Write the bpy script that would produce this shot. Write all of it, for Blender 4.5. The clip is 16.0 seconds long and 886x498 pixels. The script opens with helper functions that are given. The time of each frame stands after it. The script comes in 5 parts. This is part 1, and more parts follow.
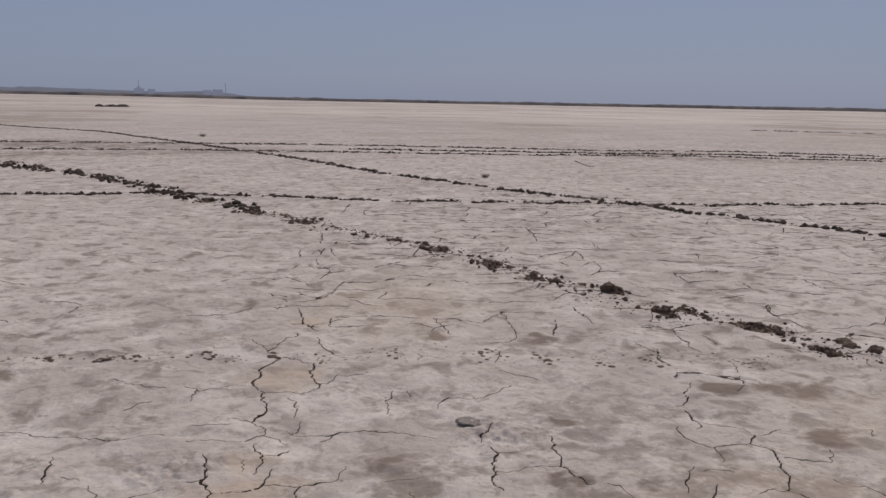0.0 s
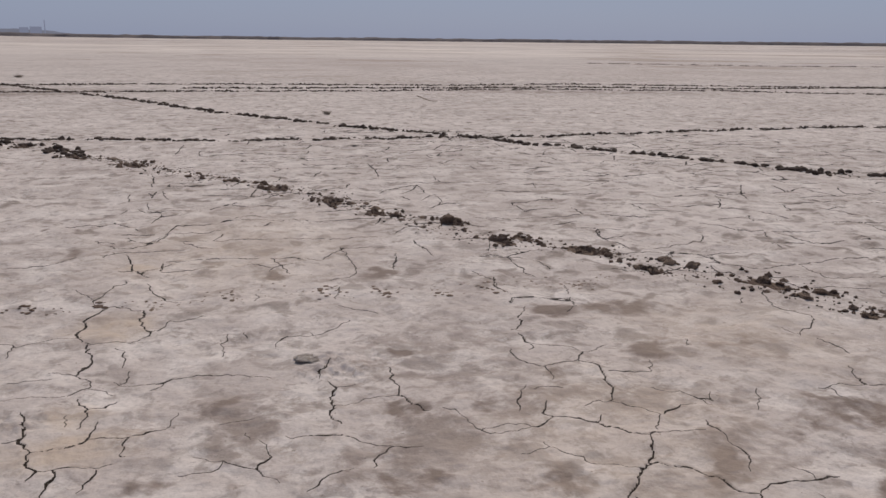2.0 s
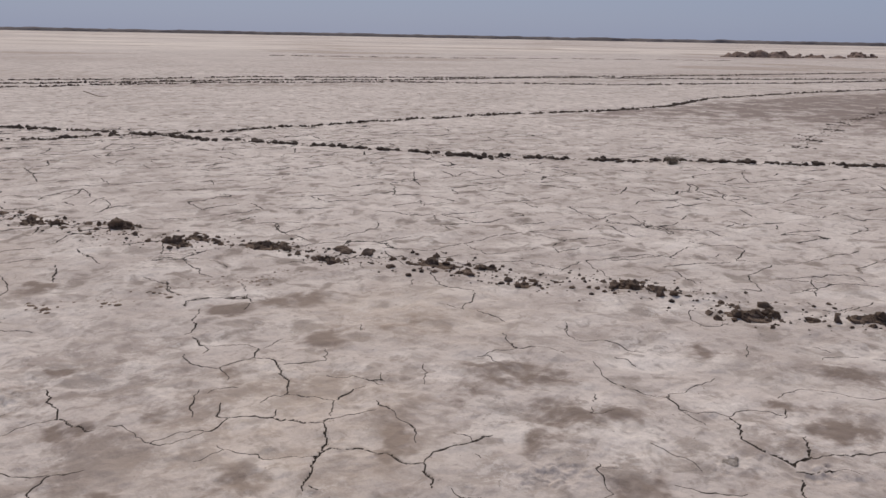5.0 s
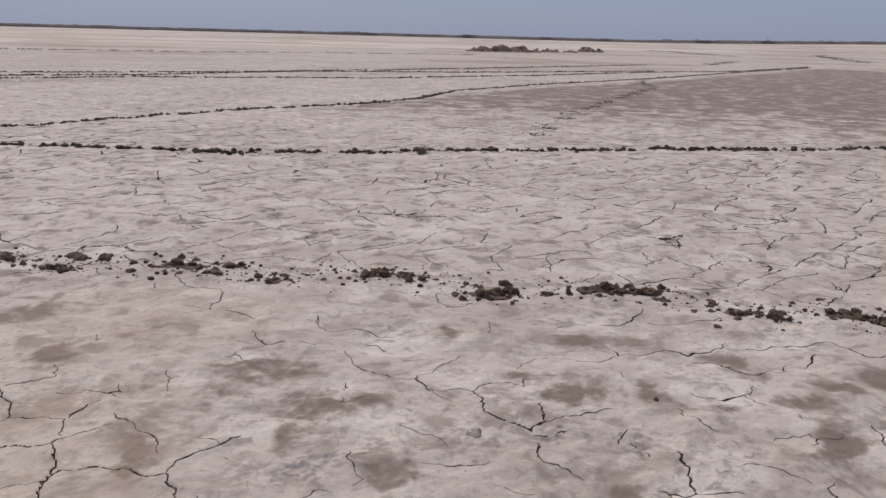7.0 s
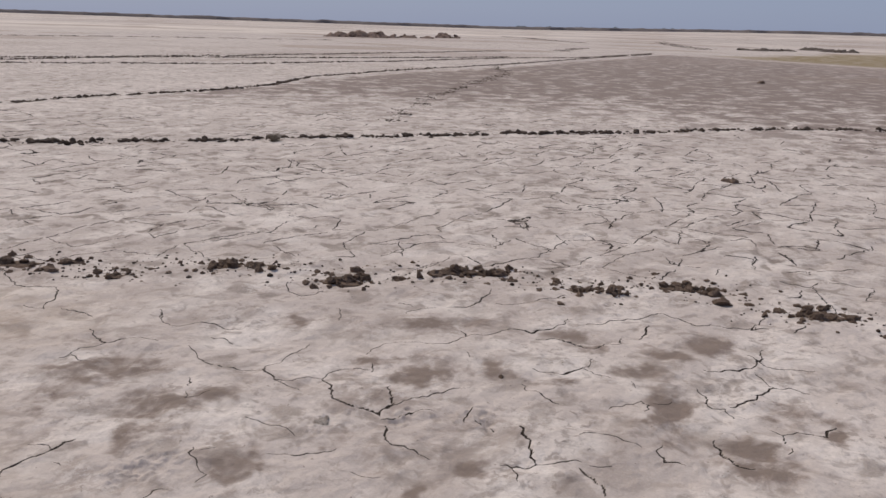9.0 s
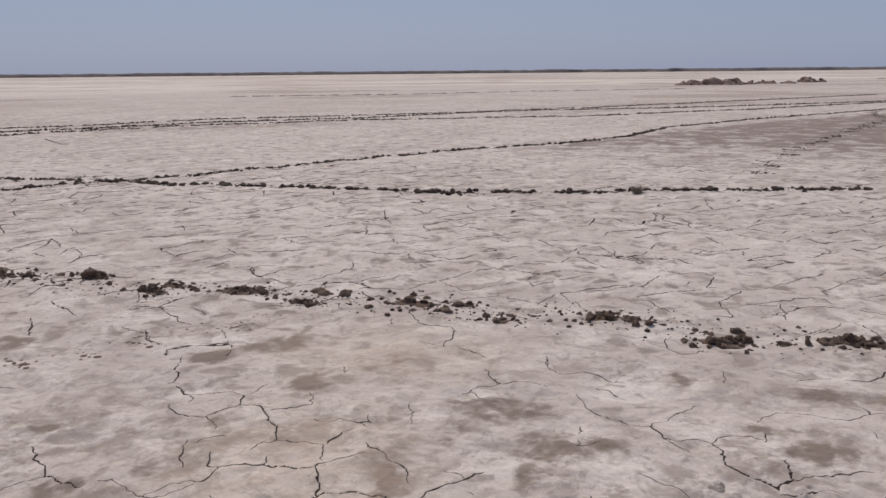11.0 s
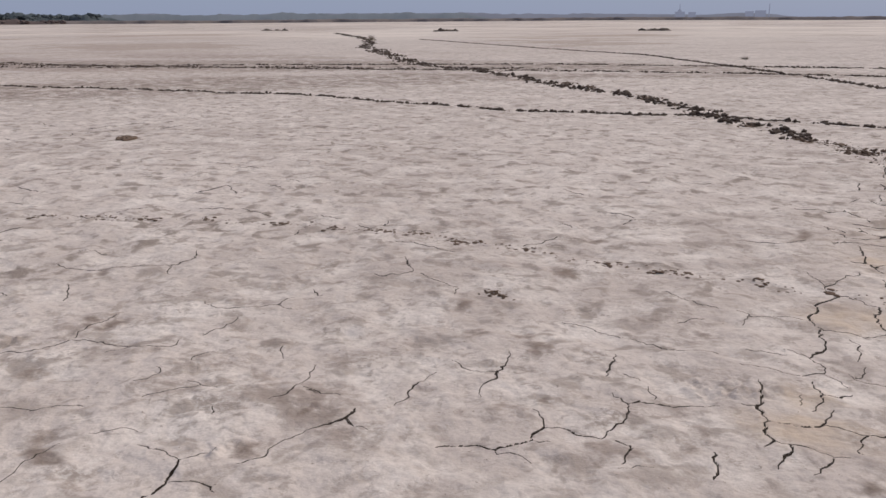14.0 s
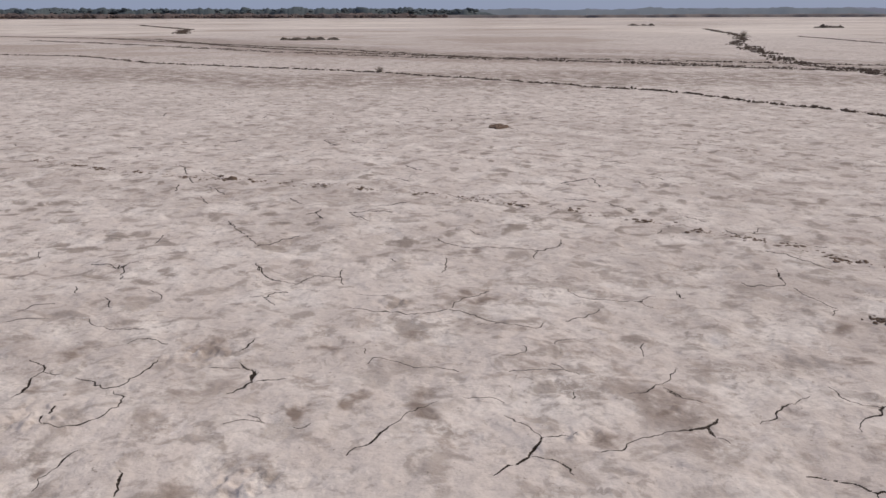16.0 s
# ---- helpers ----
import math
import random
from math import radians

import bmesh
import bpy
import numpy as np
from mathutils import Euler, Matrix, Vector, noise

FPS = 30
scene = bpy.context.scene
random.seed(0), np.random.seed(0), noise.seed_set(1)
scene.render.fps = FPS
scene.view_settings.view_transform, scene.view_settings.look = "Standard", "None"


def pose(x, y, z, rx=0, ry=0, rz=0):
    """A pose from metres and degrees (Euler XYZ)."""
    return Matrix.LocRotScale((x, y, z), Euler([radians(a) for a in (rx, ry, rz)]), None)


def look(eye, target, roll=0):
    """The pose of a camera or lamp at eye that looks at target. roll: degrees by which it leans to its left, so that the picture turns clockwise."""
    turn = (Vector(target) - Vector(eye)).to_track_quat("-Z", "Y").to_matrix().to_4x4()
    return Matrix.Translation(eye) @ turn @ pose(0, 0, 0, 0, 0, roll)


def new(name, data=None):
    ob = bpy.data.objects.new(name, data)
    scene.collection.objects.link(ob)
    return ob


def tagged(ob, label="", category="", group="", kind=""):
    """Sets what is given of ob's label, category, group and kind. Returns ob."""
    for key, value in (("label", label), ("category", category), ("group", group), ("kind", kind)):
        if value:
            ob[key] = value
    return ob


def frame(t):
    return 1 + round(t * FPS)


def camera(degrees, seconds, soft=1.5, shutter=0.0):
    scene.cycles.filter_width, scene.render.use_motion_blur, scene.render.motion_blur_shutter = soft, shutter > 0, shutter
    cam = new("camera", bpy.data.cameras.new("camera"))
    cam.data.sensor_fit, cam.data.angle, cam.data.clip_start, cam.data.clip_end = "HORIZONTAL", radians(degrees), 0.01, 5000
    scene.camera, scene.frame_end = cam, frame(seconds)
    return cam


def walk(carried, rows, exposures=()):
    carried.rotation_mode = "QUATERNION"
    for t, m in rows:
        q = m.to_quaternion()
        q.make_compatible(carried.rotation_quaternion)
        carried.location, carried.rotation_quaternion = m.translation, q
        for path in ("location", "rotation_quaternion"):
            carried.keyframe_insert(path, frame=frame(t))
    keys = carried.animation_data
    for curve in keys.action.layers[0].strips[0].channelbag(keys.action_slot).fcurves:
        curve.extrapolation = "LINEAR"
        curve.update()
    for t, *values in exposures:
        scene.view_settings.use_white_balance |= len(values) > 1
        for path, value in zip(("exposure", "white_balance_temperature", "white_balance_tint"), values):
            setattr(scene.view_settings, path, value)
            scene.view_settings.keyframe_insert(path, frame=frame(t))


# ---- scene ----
cam = camera(54.79, 16.0)
PATH = [
    (0.0, -0.000, 0.000, 1.514, 0.00, -9.76, -1.07),
    (0.5, 0.028, -0.006, 1.496, -1.91, -11.48, -0.60),
    (1.0, 0.048, 0.004, 1.493, -4.74, -12.75, -0.58),
    (1.5, 0.073, 0.016, 1.488, -7.44, -13.38, -0.58),
    (2.0, 0.094, 0.020, 1.486, -10.23, -13.74, -0.61),
    (2.5, 0.114, 0.014, 1.492, -14.19, -14.06, -1.03),
    (3.0, 0.143, 0.004, 1.493, -18.17, -14.05, -1.33),
    (3.5, 0.168, -0.006, 1.496, -21.68, -14.03, -1.47),
    (4.0, 0.190, -0.018, 1.500, -24.61, -13.99, -1.38),
    (4.5, 0.211, -0.031, 1.503, -27.42, -13.96, -1.19),
    (4.9, 0.229, -0.041, 1.503, -29.91, -13.96, -1.06),
    (5.3, 0.250, -0.051, 1.499, -32.89, -13.98, -1.03),
    (5.5, 0.265, -0.051, 1.492, -34.54, -14.00, -1.13),
    (6.0, 0.289, -0.067, 1.488, -38.67, -14.04, -1.10),
    (6.5, 0.305, -0.085, 1.490, -42.83, -13.99, -1.26),
    (7.0, 0.322, -0.098, 1.487, -46.57, -13.99, -1.44),
    (7.5, 0.338, -0.112, 1.484, -50.23, -14.19, -1.54),
    (8.0, 0.356, -0.130, 1.479, -53.76, -14.73, -1.79),
    (8.2, 0.357, -0.140, 1.482, -55.17, -14.84, -2.25),
    (8.6, 0.367, -0.156, 1.482, -56.51, -14.96, -2.23),
    (9.0, 0.367, -0.175, 1.491, -55.78, -14.64, -1.88),
    (9.4, 0.357, -0.189, 1.503, -53.49, -14.06, -1.35),
    (9.8, 0.333, -0.191, 1.516, -50.15, -13.40, -0.79),
    (10.3, 0.282, -0.164, 1.528, -45.25, -12.73, -0.26),
    (10.5, 0.248, -0.139, 1.536, -43.01, -12.48, -0.07),
    (11.0, 0.142, -0.061, 1.548, -33.28, -11.69, 0.52),
    (11.5, 0.083, -0.038, 1.544, -18.29, -10.65, 0.54),
    (12.0, 0.020, -0.011, 1.536, -5.12, -9.76, 0.71),
    (12.5, -0.046, -0.008, 1.511, 6.61, -10.03, 0.34),
    (13.0, -0.114, 0.002, 1.483, 16.82, -12.62, 0.18),
    (13.5, -0.164, -0.016, 1.478, 25.45, -14.19, 0.00),
    (14.0, -0.211, -0.044, 1.478, 34.24, -14.90, 0.42),
    (14.5, -0.238, -0.090, 1.489, 43.03, -14.97, 0.63),
    (15.0, -0.269, -0.127, 1.491, 50.37, -14.76, 0.28),
    (15.5, -0.273, -0.148, 1.487, 55.11, -14.97, 0.08),
    (16.0, -0.292, -0.163, 1.487, 57.62, -15.11, 0.16),
]
walk(cam, [(t, pose(x, y, z, 90 + pitch, roll, yaw)) for t, x, y, z, yaw, pitch, roll in PATH], exposures=[(0.0, -0.18, 6500, 13), (1.5, -0.06, 6500, 13), (5.5, 0.05, 6500, 13), (8.0, 0.08, 6500, 13), (11.5, 0.13, 6500, 13), (16.0, 0.15, 6500, 13)])

# ---- daylight ----
SUN_UP, SUN_AZ = 52.0, 20.0
sky_world = bpy.data.worlds.new("hazy_sky")
scene.world = sky_world
sky_world.use_nodes = True
wn = sky_world.node_tree.nodes
sky = wn.new("ShaderNodeTexSky")
sky.sky_type, sky.sun_disc = "NISHITA", False
sky.sun_elevation, sky.sun_rotation = radians(SUN_UP), radians(SUN_AZ)
sky.air_density, sky.dust_density, sky.ozone_density = 1.0, 1.0, 1.5
haze = wn.new("ShaderNodeMix")
haze.data_type = "RGBA"
haze.inputs[0].default_value = 0.86
haze.inputs[7].default_value = (2.62, 3.22, 4.70, 1.0)
sky_world.node_tree.links.new(sky.outputs[0], haze.inputs[6])
sky_world.node_tree.links.new(haze.outputs[2], wn["Background"].inputs[0])
wn["Background"].inputs[1].default_value = 0.088
sun = new("sun", bpy.data.lights.new("sun", "SUN"))
sun.data.energy, sun.data.angle, sun.data.color = 2.6, radians(6), (1.0, 0.93, 0.82)
sa, se = radians(SUN_AZ), radians(SUN_UP)
sun.matrix_world = look((0, 0, 30), Vector((0, 0, 30)) - Vector((math.sin(sa) * math.cos(se), math.cos(sa) * math.cos(se), math.sin(se))))


# ---- materials ----
class Nodes:
    """A material and short ways to add its nodes."""

    def __init__(self, name, rough=0.9):
        self.mat = bpy.data.materials.new(name)
        self.mat.use_nodes = True
        self.tree = self.mat.node_tree
        self.bsdf = self.tree.nodes["Principled BSDF"]
        self.bsdf.inputs["Roughness"].default_value = rough
        self.bsdf.inputs["Specular IOR Level"].default_value = 0.2
        self.place = self.tree.nodes.new("ShaderNodeTexCoord").outputs["Object"]

    def put(self, value, socket):
        if isinstance(value, bpy.types.NodeSocket):
            self.tree.links.new(value, socket)
        elif isinstance(value, (tuple, list)):
            socket.default_value = (*value, 1.0) if len(value) == 3 and len(socket.default_value) == 4 else value
        else:
            socket.default_value = value

    def noise(self, scale, detail=4.0, rough=0.55, warp=0.0, place=None):
        n = self.tree.nodes.new("ShaderNodeTexNoise")
        self.put(place or self.place, n.inputs["Vector"])
        for key, v in (("Scale", scale), ("Detail", detail), ("Roughness", rough), ("Distortion", warp)):
            n.inputs[key].default_value = v
        return n.outputs["Fac"]

    def ramp(self, value, low, high, a=0.0, b=1.0):
        n = self.tree.nodes.new("ShaderNodeMapRange")
        n.interpolation_type = "SMOOTHSTEP"
        self.put(value, n.inputs["Value"])
        for key, v in (("From Min", low), ("From Max", high), ("To Min", a), ("To Max", b)):
            n.inputs[key].default_value = v
        return n.outputs[0]

    def calc(self, op, a, b=0.0):
        n = self.tree.nodes.new("ShaderNodeMath")
        n.operation = op
        self.put(a, n.inputs[0])
        self.put(b, n.inputs[1])
        return n.outputs[0]

    def mix(self, fac, a, b):
        n = self.tree.nodes.new("ShaderNodeMix")
        n.data_type = "RGBA"
        self.put(fac, n.inputs[0])
        self.put(a, n.inputs[6])
        self.put(b, n.inputs[7])
        return n.outputs[2]

    def attribute(self, name):
        n = self.tree.nodes.new("ShaderNodeAttribute")
        n.attribute_name = name
        return n.outputs["Fac"]

    def random(self, island=False):
        if island:
            return self.tree.nodes.new("ShaderNodeNewGeometry").outputs["Random Per Island"]
        return self.tree.nodes.new("ShaderNodeObjectInfo").outputs["Random"]

    def bump(self, height, strength, distance, under=None):
        n = self.tree.nodes.new("ShaderNodeBump")
        n.inputs["Strength"].default_value, n.inputs["Distance"].default_value = strength, distance
        self.put(height, n.inputs["Height"])
        if under:
            self.put(under, n.inputs["Normal"])
        return n.outputs[0]

    def done(self, color, normal=None):
        self.put(color, self.bsdf.inputs["Base Color"])
        if normal:
            self.put(normal, self.bsdf.inputs["Normal"])
        return self.mat


def make_flat_mud():
    """Dried silt with salt bloom, damp stains and cracks of moist mud with their shade painted in."""
    m = Nodes("dried_silt", 0.92)
    c = m.mix(m.ramp(m.noise(0.35, 5, 0.6), 0.38, 0.62), (0.45, 0.377, 0.327), (0.55, 0.469, 0.411))
    c = m.mix(m.ramp(m.noise(2.3, 5, 0.58, 0.3), 0.44, 0.66, 0, 0.68), c, (0.70, 0.621, 0.550))
    blot = m.ramp(m.noise(5.2, 5, 0.56, 0.5), 0.505, 0.64)
    far_patch = m.ramp(m.noise(0.8, 4, 0.6), 0.36, 0.62, 0.5, 1.0)
    spread = m.ramp(m.attribute("open_flat"), 0, 1, 0.72, 1.0)
    c = m.mix(m.calc("MULTIPLY", m.calc("MULTIPLY", blot, far_patch), spread), c, (0.222, 0.175, 0.141))
    # Random dark mottling, in the colour only.
    dark_mottle = m.ramp(m.noise(10, 5, 0.58, 0.6), 0.55, 0.66, 0, 0.5)
    c = m.mix(dark_mottle, c, (0.215, 0.172, 0.142))
    c = m.mix(m.ramp(m.noise(24, 5, 0.62, 0.3), 0.50, 0.66, 0, 0.26), c, (0.28, 0.235, 0.20))
    c = m.mix(m.ramp(m.noise(60, 4, 0.7), 0.42, 0.68, 0, 0.3), c, (0.36, 0.31, 0.27))
    scab = m.calc("MULTIPLY", m.ramp(m.noise(3.1, 3, 0.5), 0.53, 0.66), m.ramp(m.noise(30, 6, 0.72, 0.4), 0.46, 0.60, 0, 0.42))
    c = m.mix(scab, c, (0.75, 0.675, 0.605))
    # Patches of finer dark speckle, also colour only.
    dark_speckle = m.calc("MULTIPLY", m.ramp(m.noise(2.2, 3, 0.5, 0.4), 0.52, 0.64), m.ramp(m.noise(19, 6, 0.66, 0.5), 0.52, 0.62, 0, 0.6))
    c = m.mix(dark_speckle, c, (0.23, 0.186, 0.156))
    c = m.mix(m.ramp(m.noise(130, 3, 0.7), 0.42, 0.72, 0, 0.16), c, (0.66, 0.595, 0.54))
    c = m.mix(m.ramp(m.noise(38, 2, 0.5, 0.2), 0.70, 0.76, 0, 0.65), c, (0.15, 0.118, 0.095))
    crust = m.ramp(m.noise(2.6, 9, 0.68, 0.3), 0.40, 0.60, 0.0, 0.60)
    damp = m.ramp(m.calc("SUBTRACT", m.calc("MULTIPLY", m.attribute("damp"), 1.2), crust), -0.02, 0.82)
    c = m.mix(damp, c, (0.212, 0.162, 0.130))
    pale = m.ramp(m.noise(1.5, 7, 0.66, 0.3), 0.40, 0.62, 0.0, 0.9)
    c = m.mix(m.ramp(m.calc("SUBTRACT", m.attribute("basin"), pale), -0.2, 0.8), c, (0.222, 0.172, 0.144))
    sand = m.attribute("sand")
    c = m.mix(m.calc("MULTIPLY", sand, m.ramp(m.noise(0.11, 4), 0.35, 0.65, 0.3, 0.9)), c, (0.66, 0.578, 0.495))
    c = m.mix(m.calc("MULTIPLY", m.ramp(m.noise(0.028, 9, 0.72), 0.47, 0.60, 0, 0.5), m.attribute("outer")), c, (0.34, 0.265, 0.225))
    c = m.mix(m.calc("MULTIPLY", m.attribute("ochre"), m.ramp(m.noise(7, 4), 0.3, 0.6, 0.4, 0.8)), c, (0.50, 0.39, 0.29))
    c = m.mix(m.calc("MULTIPLY", m.ramp(m.noise(0.045, 6, 0.66), 0.54, 0.58, 0, 0.5), m.attribute("outer")), c, (0.27, 0.20, 0.15))
    c = m.mix(m.calc("MULTIPLY", m.attribute("verge"), m.ramp(m.noise(0.9, 5, 0.65), 0.36, 0.58, 0.35, 1.0)), c, (0.235, 0.176, 0.090))
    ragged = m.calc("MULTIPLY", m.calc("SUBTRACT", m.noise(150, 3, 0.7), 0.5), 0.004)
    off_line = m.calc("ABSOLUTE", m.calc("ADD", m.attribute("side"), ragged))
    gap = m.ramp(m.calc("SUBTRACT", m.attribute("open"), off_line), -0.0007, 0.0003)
    # Near-black crack fill: their inner shade put into the colour, with moist mud.
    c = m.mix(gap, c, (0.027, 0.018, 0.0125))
    b = m.bump(m.noise(9.5, 5, 0.58), 0.45, 0.045)
    b = m.bump(m.noise(34, 4, 0.6), 0.45, 0.010, b)
    b = m.bump(m.noise(120, 4, 0.7), 0.35, 0.003, b)
    return m.done(c, b)


def make_clod_mud(island):
    """Moist grey-brown mud, paler where its crust has dried."""
    m = Nodes("turned_mud", 0.95)
    tones = ((0.045, 0.031, 0.023), (0.105, 0.075, 0.056)) if island else ((0.125, 0.082, 0.057), (0.235, 0.163, 0.116))
    base = m.mix(m.random(island), *tones)
    c = m.mix(m.ramp(m.noise(30, 5, 0.7), 0.45, 0.68, 0, 0.75), base, (0.062, 0.041, 0.029))
    c = m.mix(m.ramp(m.noise(75, 4, 0.7), 0.56, 0.75, 0, 0.5), c, (0.26, 0.205, 0.165))
    return m.done(c, m.bump(m.noise(90, 5, 0.75), 0.9, 0.008))


def make_plain(name, a, b, scale, rough=0.9, island=False, bump=0.4, depth=0.02):
    """A rough natural surface between two tones."""
    m = Nodes(name, rough)
    f = m.ramp(m.noise(scale, 6, 0.65), 0.35, 0.65)
    c = m.mix(f, a, b)
    if island:
        dark = tuple(0.5 * v for v in a)
        c = m.mix(m.ramp(m.random(True), 0.2, 1.0, 0, 0.6), c, dark)
    return m.done(c, m.bump(m.noise(scale * 4, 5, 0.7), bump, depth))


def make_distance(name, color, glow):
    """Land kilometres away, its haze painted on as a glow of its own."""
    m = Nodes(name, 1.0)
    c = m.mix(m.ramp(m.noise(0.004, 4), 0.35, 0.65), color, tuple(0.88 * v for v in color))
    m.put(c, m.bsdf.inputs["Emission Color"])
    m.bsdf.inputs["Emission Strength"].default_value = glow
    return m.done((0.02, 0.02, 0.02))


MUD = make_flat_mud()
CLOD = make_clod_mud(False)
CRUMB = make_clod_mud(True)
EARTH = make_plain("red_brown_earth", (0.31, 0.215, 0.165), (0.115, 0.078, 0.062), 1.6, 0.95, bump=0.8, depth=0.15)
DARK_EARTH = make_plain("dark_earth", (0.13, 0.10, 0.08), (0.08, 0.062, 0.05), 2.0, 0.95, bump=0.8, depth=0.1)
SCAR = make_plain("lifted_silt_flake", (0.52, 0.445, 0.375), (0.37, 0.305, 0.25), 32, bump=1.0)
STRAW = make_plain("dry_stems", (0.30, 0.245, 0.19), (0.19, 0.15, 0.115), 20, island=True)
# Scrub colour raised above its own tone to paint haze over the rim.
SCRUB = make_plain("haze_lightened_scrub", (0.205, 0.172, 0.162), (0.165, 0.140, 0.134), 0.05, island=True)
# Foliage green shifted to blue-grey, so the haze sits in the base colour.
LEAF = make_plain("haze_tinted_foliage", (0.080, 0.095, 0.098), (0.066, 0.081, 0.085), 0.04, island=True)
BRUSH = make_plain("brown_brush", (0.135, 0.100, 0.088), (0.100, 0.075, 0.067), 0.05, island=True)
# These three glow without being lamps, to paint blue haze on far things.
RIDGE = make_distance("haze_glow_land", (0.138, 0.148, 0.192), 1.0)
HAZE_WOOD = make_distance("haze_glow_foliage", (0.112, 0.128, 0.152), 1.0)
PLANT = make_distance("haze_glow_works", (0.175, 0.194, 0.262), 1.0)

# ---- shape tools ----


def lattice(xi, yi, seed):
    n = (xi.astype(np.int64) * 374761393 + yi.astype(np.int64) * 668265263 + seed * 974634777) & 0xFFFFFFFF
    n = ((n ^ (n >> 13)) * 1274126177) & 0xFFFFFFFF
    return ((n ^ (n >> 16)) & 0xFFFFFF) / float(0xFFFFFF)


def grain(x, y, seed=0):
    """Smooth value noise from -1 to 1."""
    xf, yf = np.floor(x), np.floor(y)
    u, v = x - xf, y - yf
    u, v = u * u * u * (u * (6 * u - 15) + 10), v * v * v * (v * (6 * v - 15) + 10)
    a, b = lattice(xf, yf, seed), lattice(xf + 1, yf, seed)
    c, d = lattice(xf, yf + 1, seed), lattice(xf + 1, yf + 1, seed)
    return 2 * ((a + (b - a) * u) * (1 - v) + (c + (d - c) * u) * v) - 1


def fbm(x, y, octaves, seed=0, gain=0.5):
    total, amp = 0, 1.0
    for k in range(octaves):
        total = total + amp * grain(x * 2.03 ** k + 17.3 * k, y * 2.03 ** k - 9.1 * k, seed + k)
        amp *= gain
    return total


def smooth(v, lo, hi):
    s = np.clip((v - lo) / (hi - lo), 0, 1)
    return s * s * (3 - 2 * s)


def relief(x, y):
    """The flat's own height, without its cracks."""
    r = np.hypot(x, y)
    near = 1 - smooth(r, 25, 60)
    h = near * (0.010 * fbm(x * 1.9, y * 1.9, 2, 3) + 0.006 * fbm(x * 3.6, y * 3.6, 2, 7) + 0.0075 * fbm(x * 8.5, y * 8.5, 3, 11))
    return rise(x, y) + h + 0.03 * fbm(x * 0.06, y * 0.06, 2, 23) * smooth(r, 6, 40) * (1 - smooth(r, 120, 300))


def rise(x, y):
    """The land that lifts gently from the flat towards its far shores."""
    az = np.degrees(np.arctan2(-x, y))
    up = 1.5 * smooth(az, 5, 25) + 0.3 * smooth(az, 50, 68) + 4.6 * smooth(-az, 57, 80)
    return up * smooth(np.hypot(x, y), 200, 800)


def height(x, y):
    return float(relief(np.array([x]), np.array([y]))[0])


def part(name, bm, material, parent=None, label="", smooth_faces=True):
    """Links a bmesh as one mesh object, under a thing or on its own."""
    me = bpy.data.meshes.new(name)
    if smooth_faces:
        for f in bm.faces:
            f.smooth = True
    bm.to_mesh(me)
    bm.free()
    me.materials.append(material)
    ob = new(name, me)
    ob.parent = parent
    return tagged(ob, label)


# ---- the cracked flat: one sheet from under the eye to the horizon ----
FRONT = np.linspace(radians(-94), radians(94), 1560)
BACK = np.linspace(radians(94), radians(266), 62)[1:-1]
AZ = np.concatenate([FRONT, BACK])
RAD = np.concatenate([np.linspace(0.25, 1.9, 12), 1 / np.linspace(1 / 2.0, 1 / 9.0, 560), 1 / np.linspace(1 / 9.08, 1 / 80, 200),
                      np.geomspace(84, 4700, 40)])
NR, NC, NF = len(RAD), len(AZ), len(FRONT)
GX, GY = -np.sin(AZ)[None, :] * RAD[:, None], np.cos(AZ)[None, :] * RAD[:, None]
STEP = np.gradient(RAD)
TURN = FRONT[1] - FRONT[0]
SIDE = np.full((NR, NC), 1.0)   # distance from the nearest crack's line, by side
OPEN = np.full((NR, NC), -0.15)   # half that crack's width
DIG = np.zeros((NR, NC))
RIM = np.zeros((NR, NC))
dice = random.Random(5)


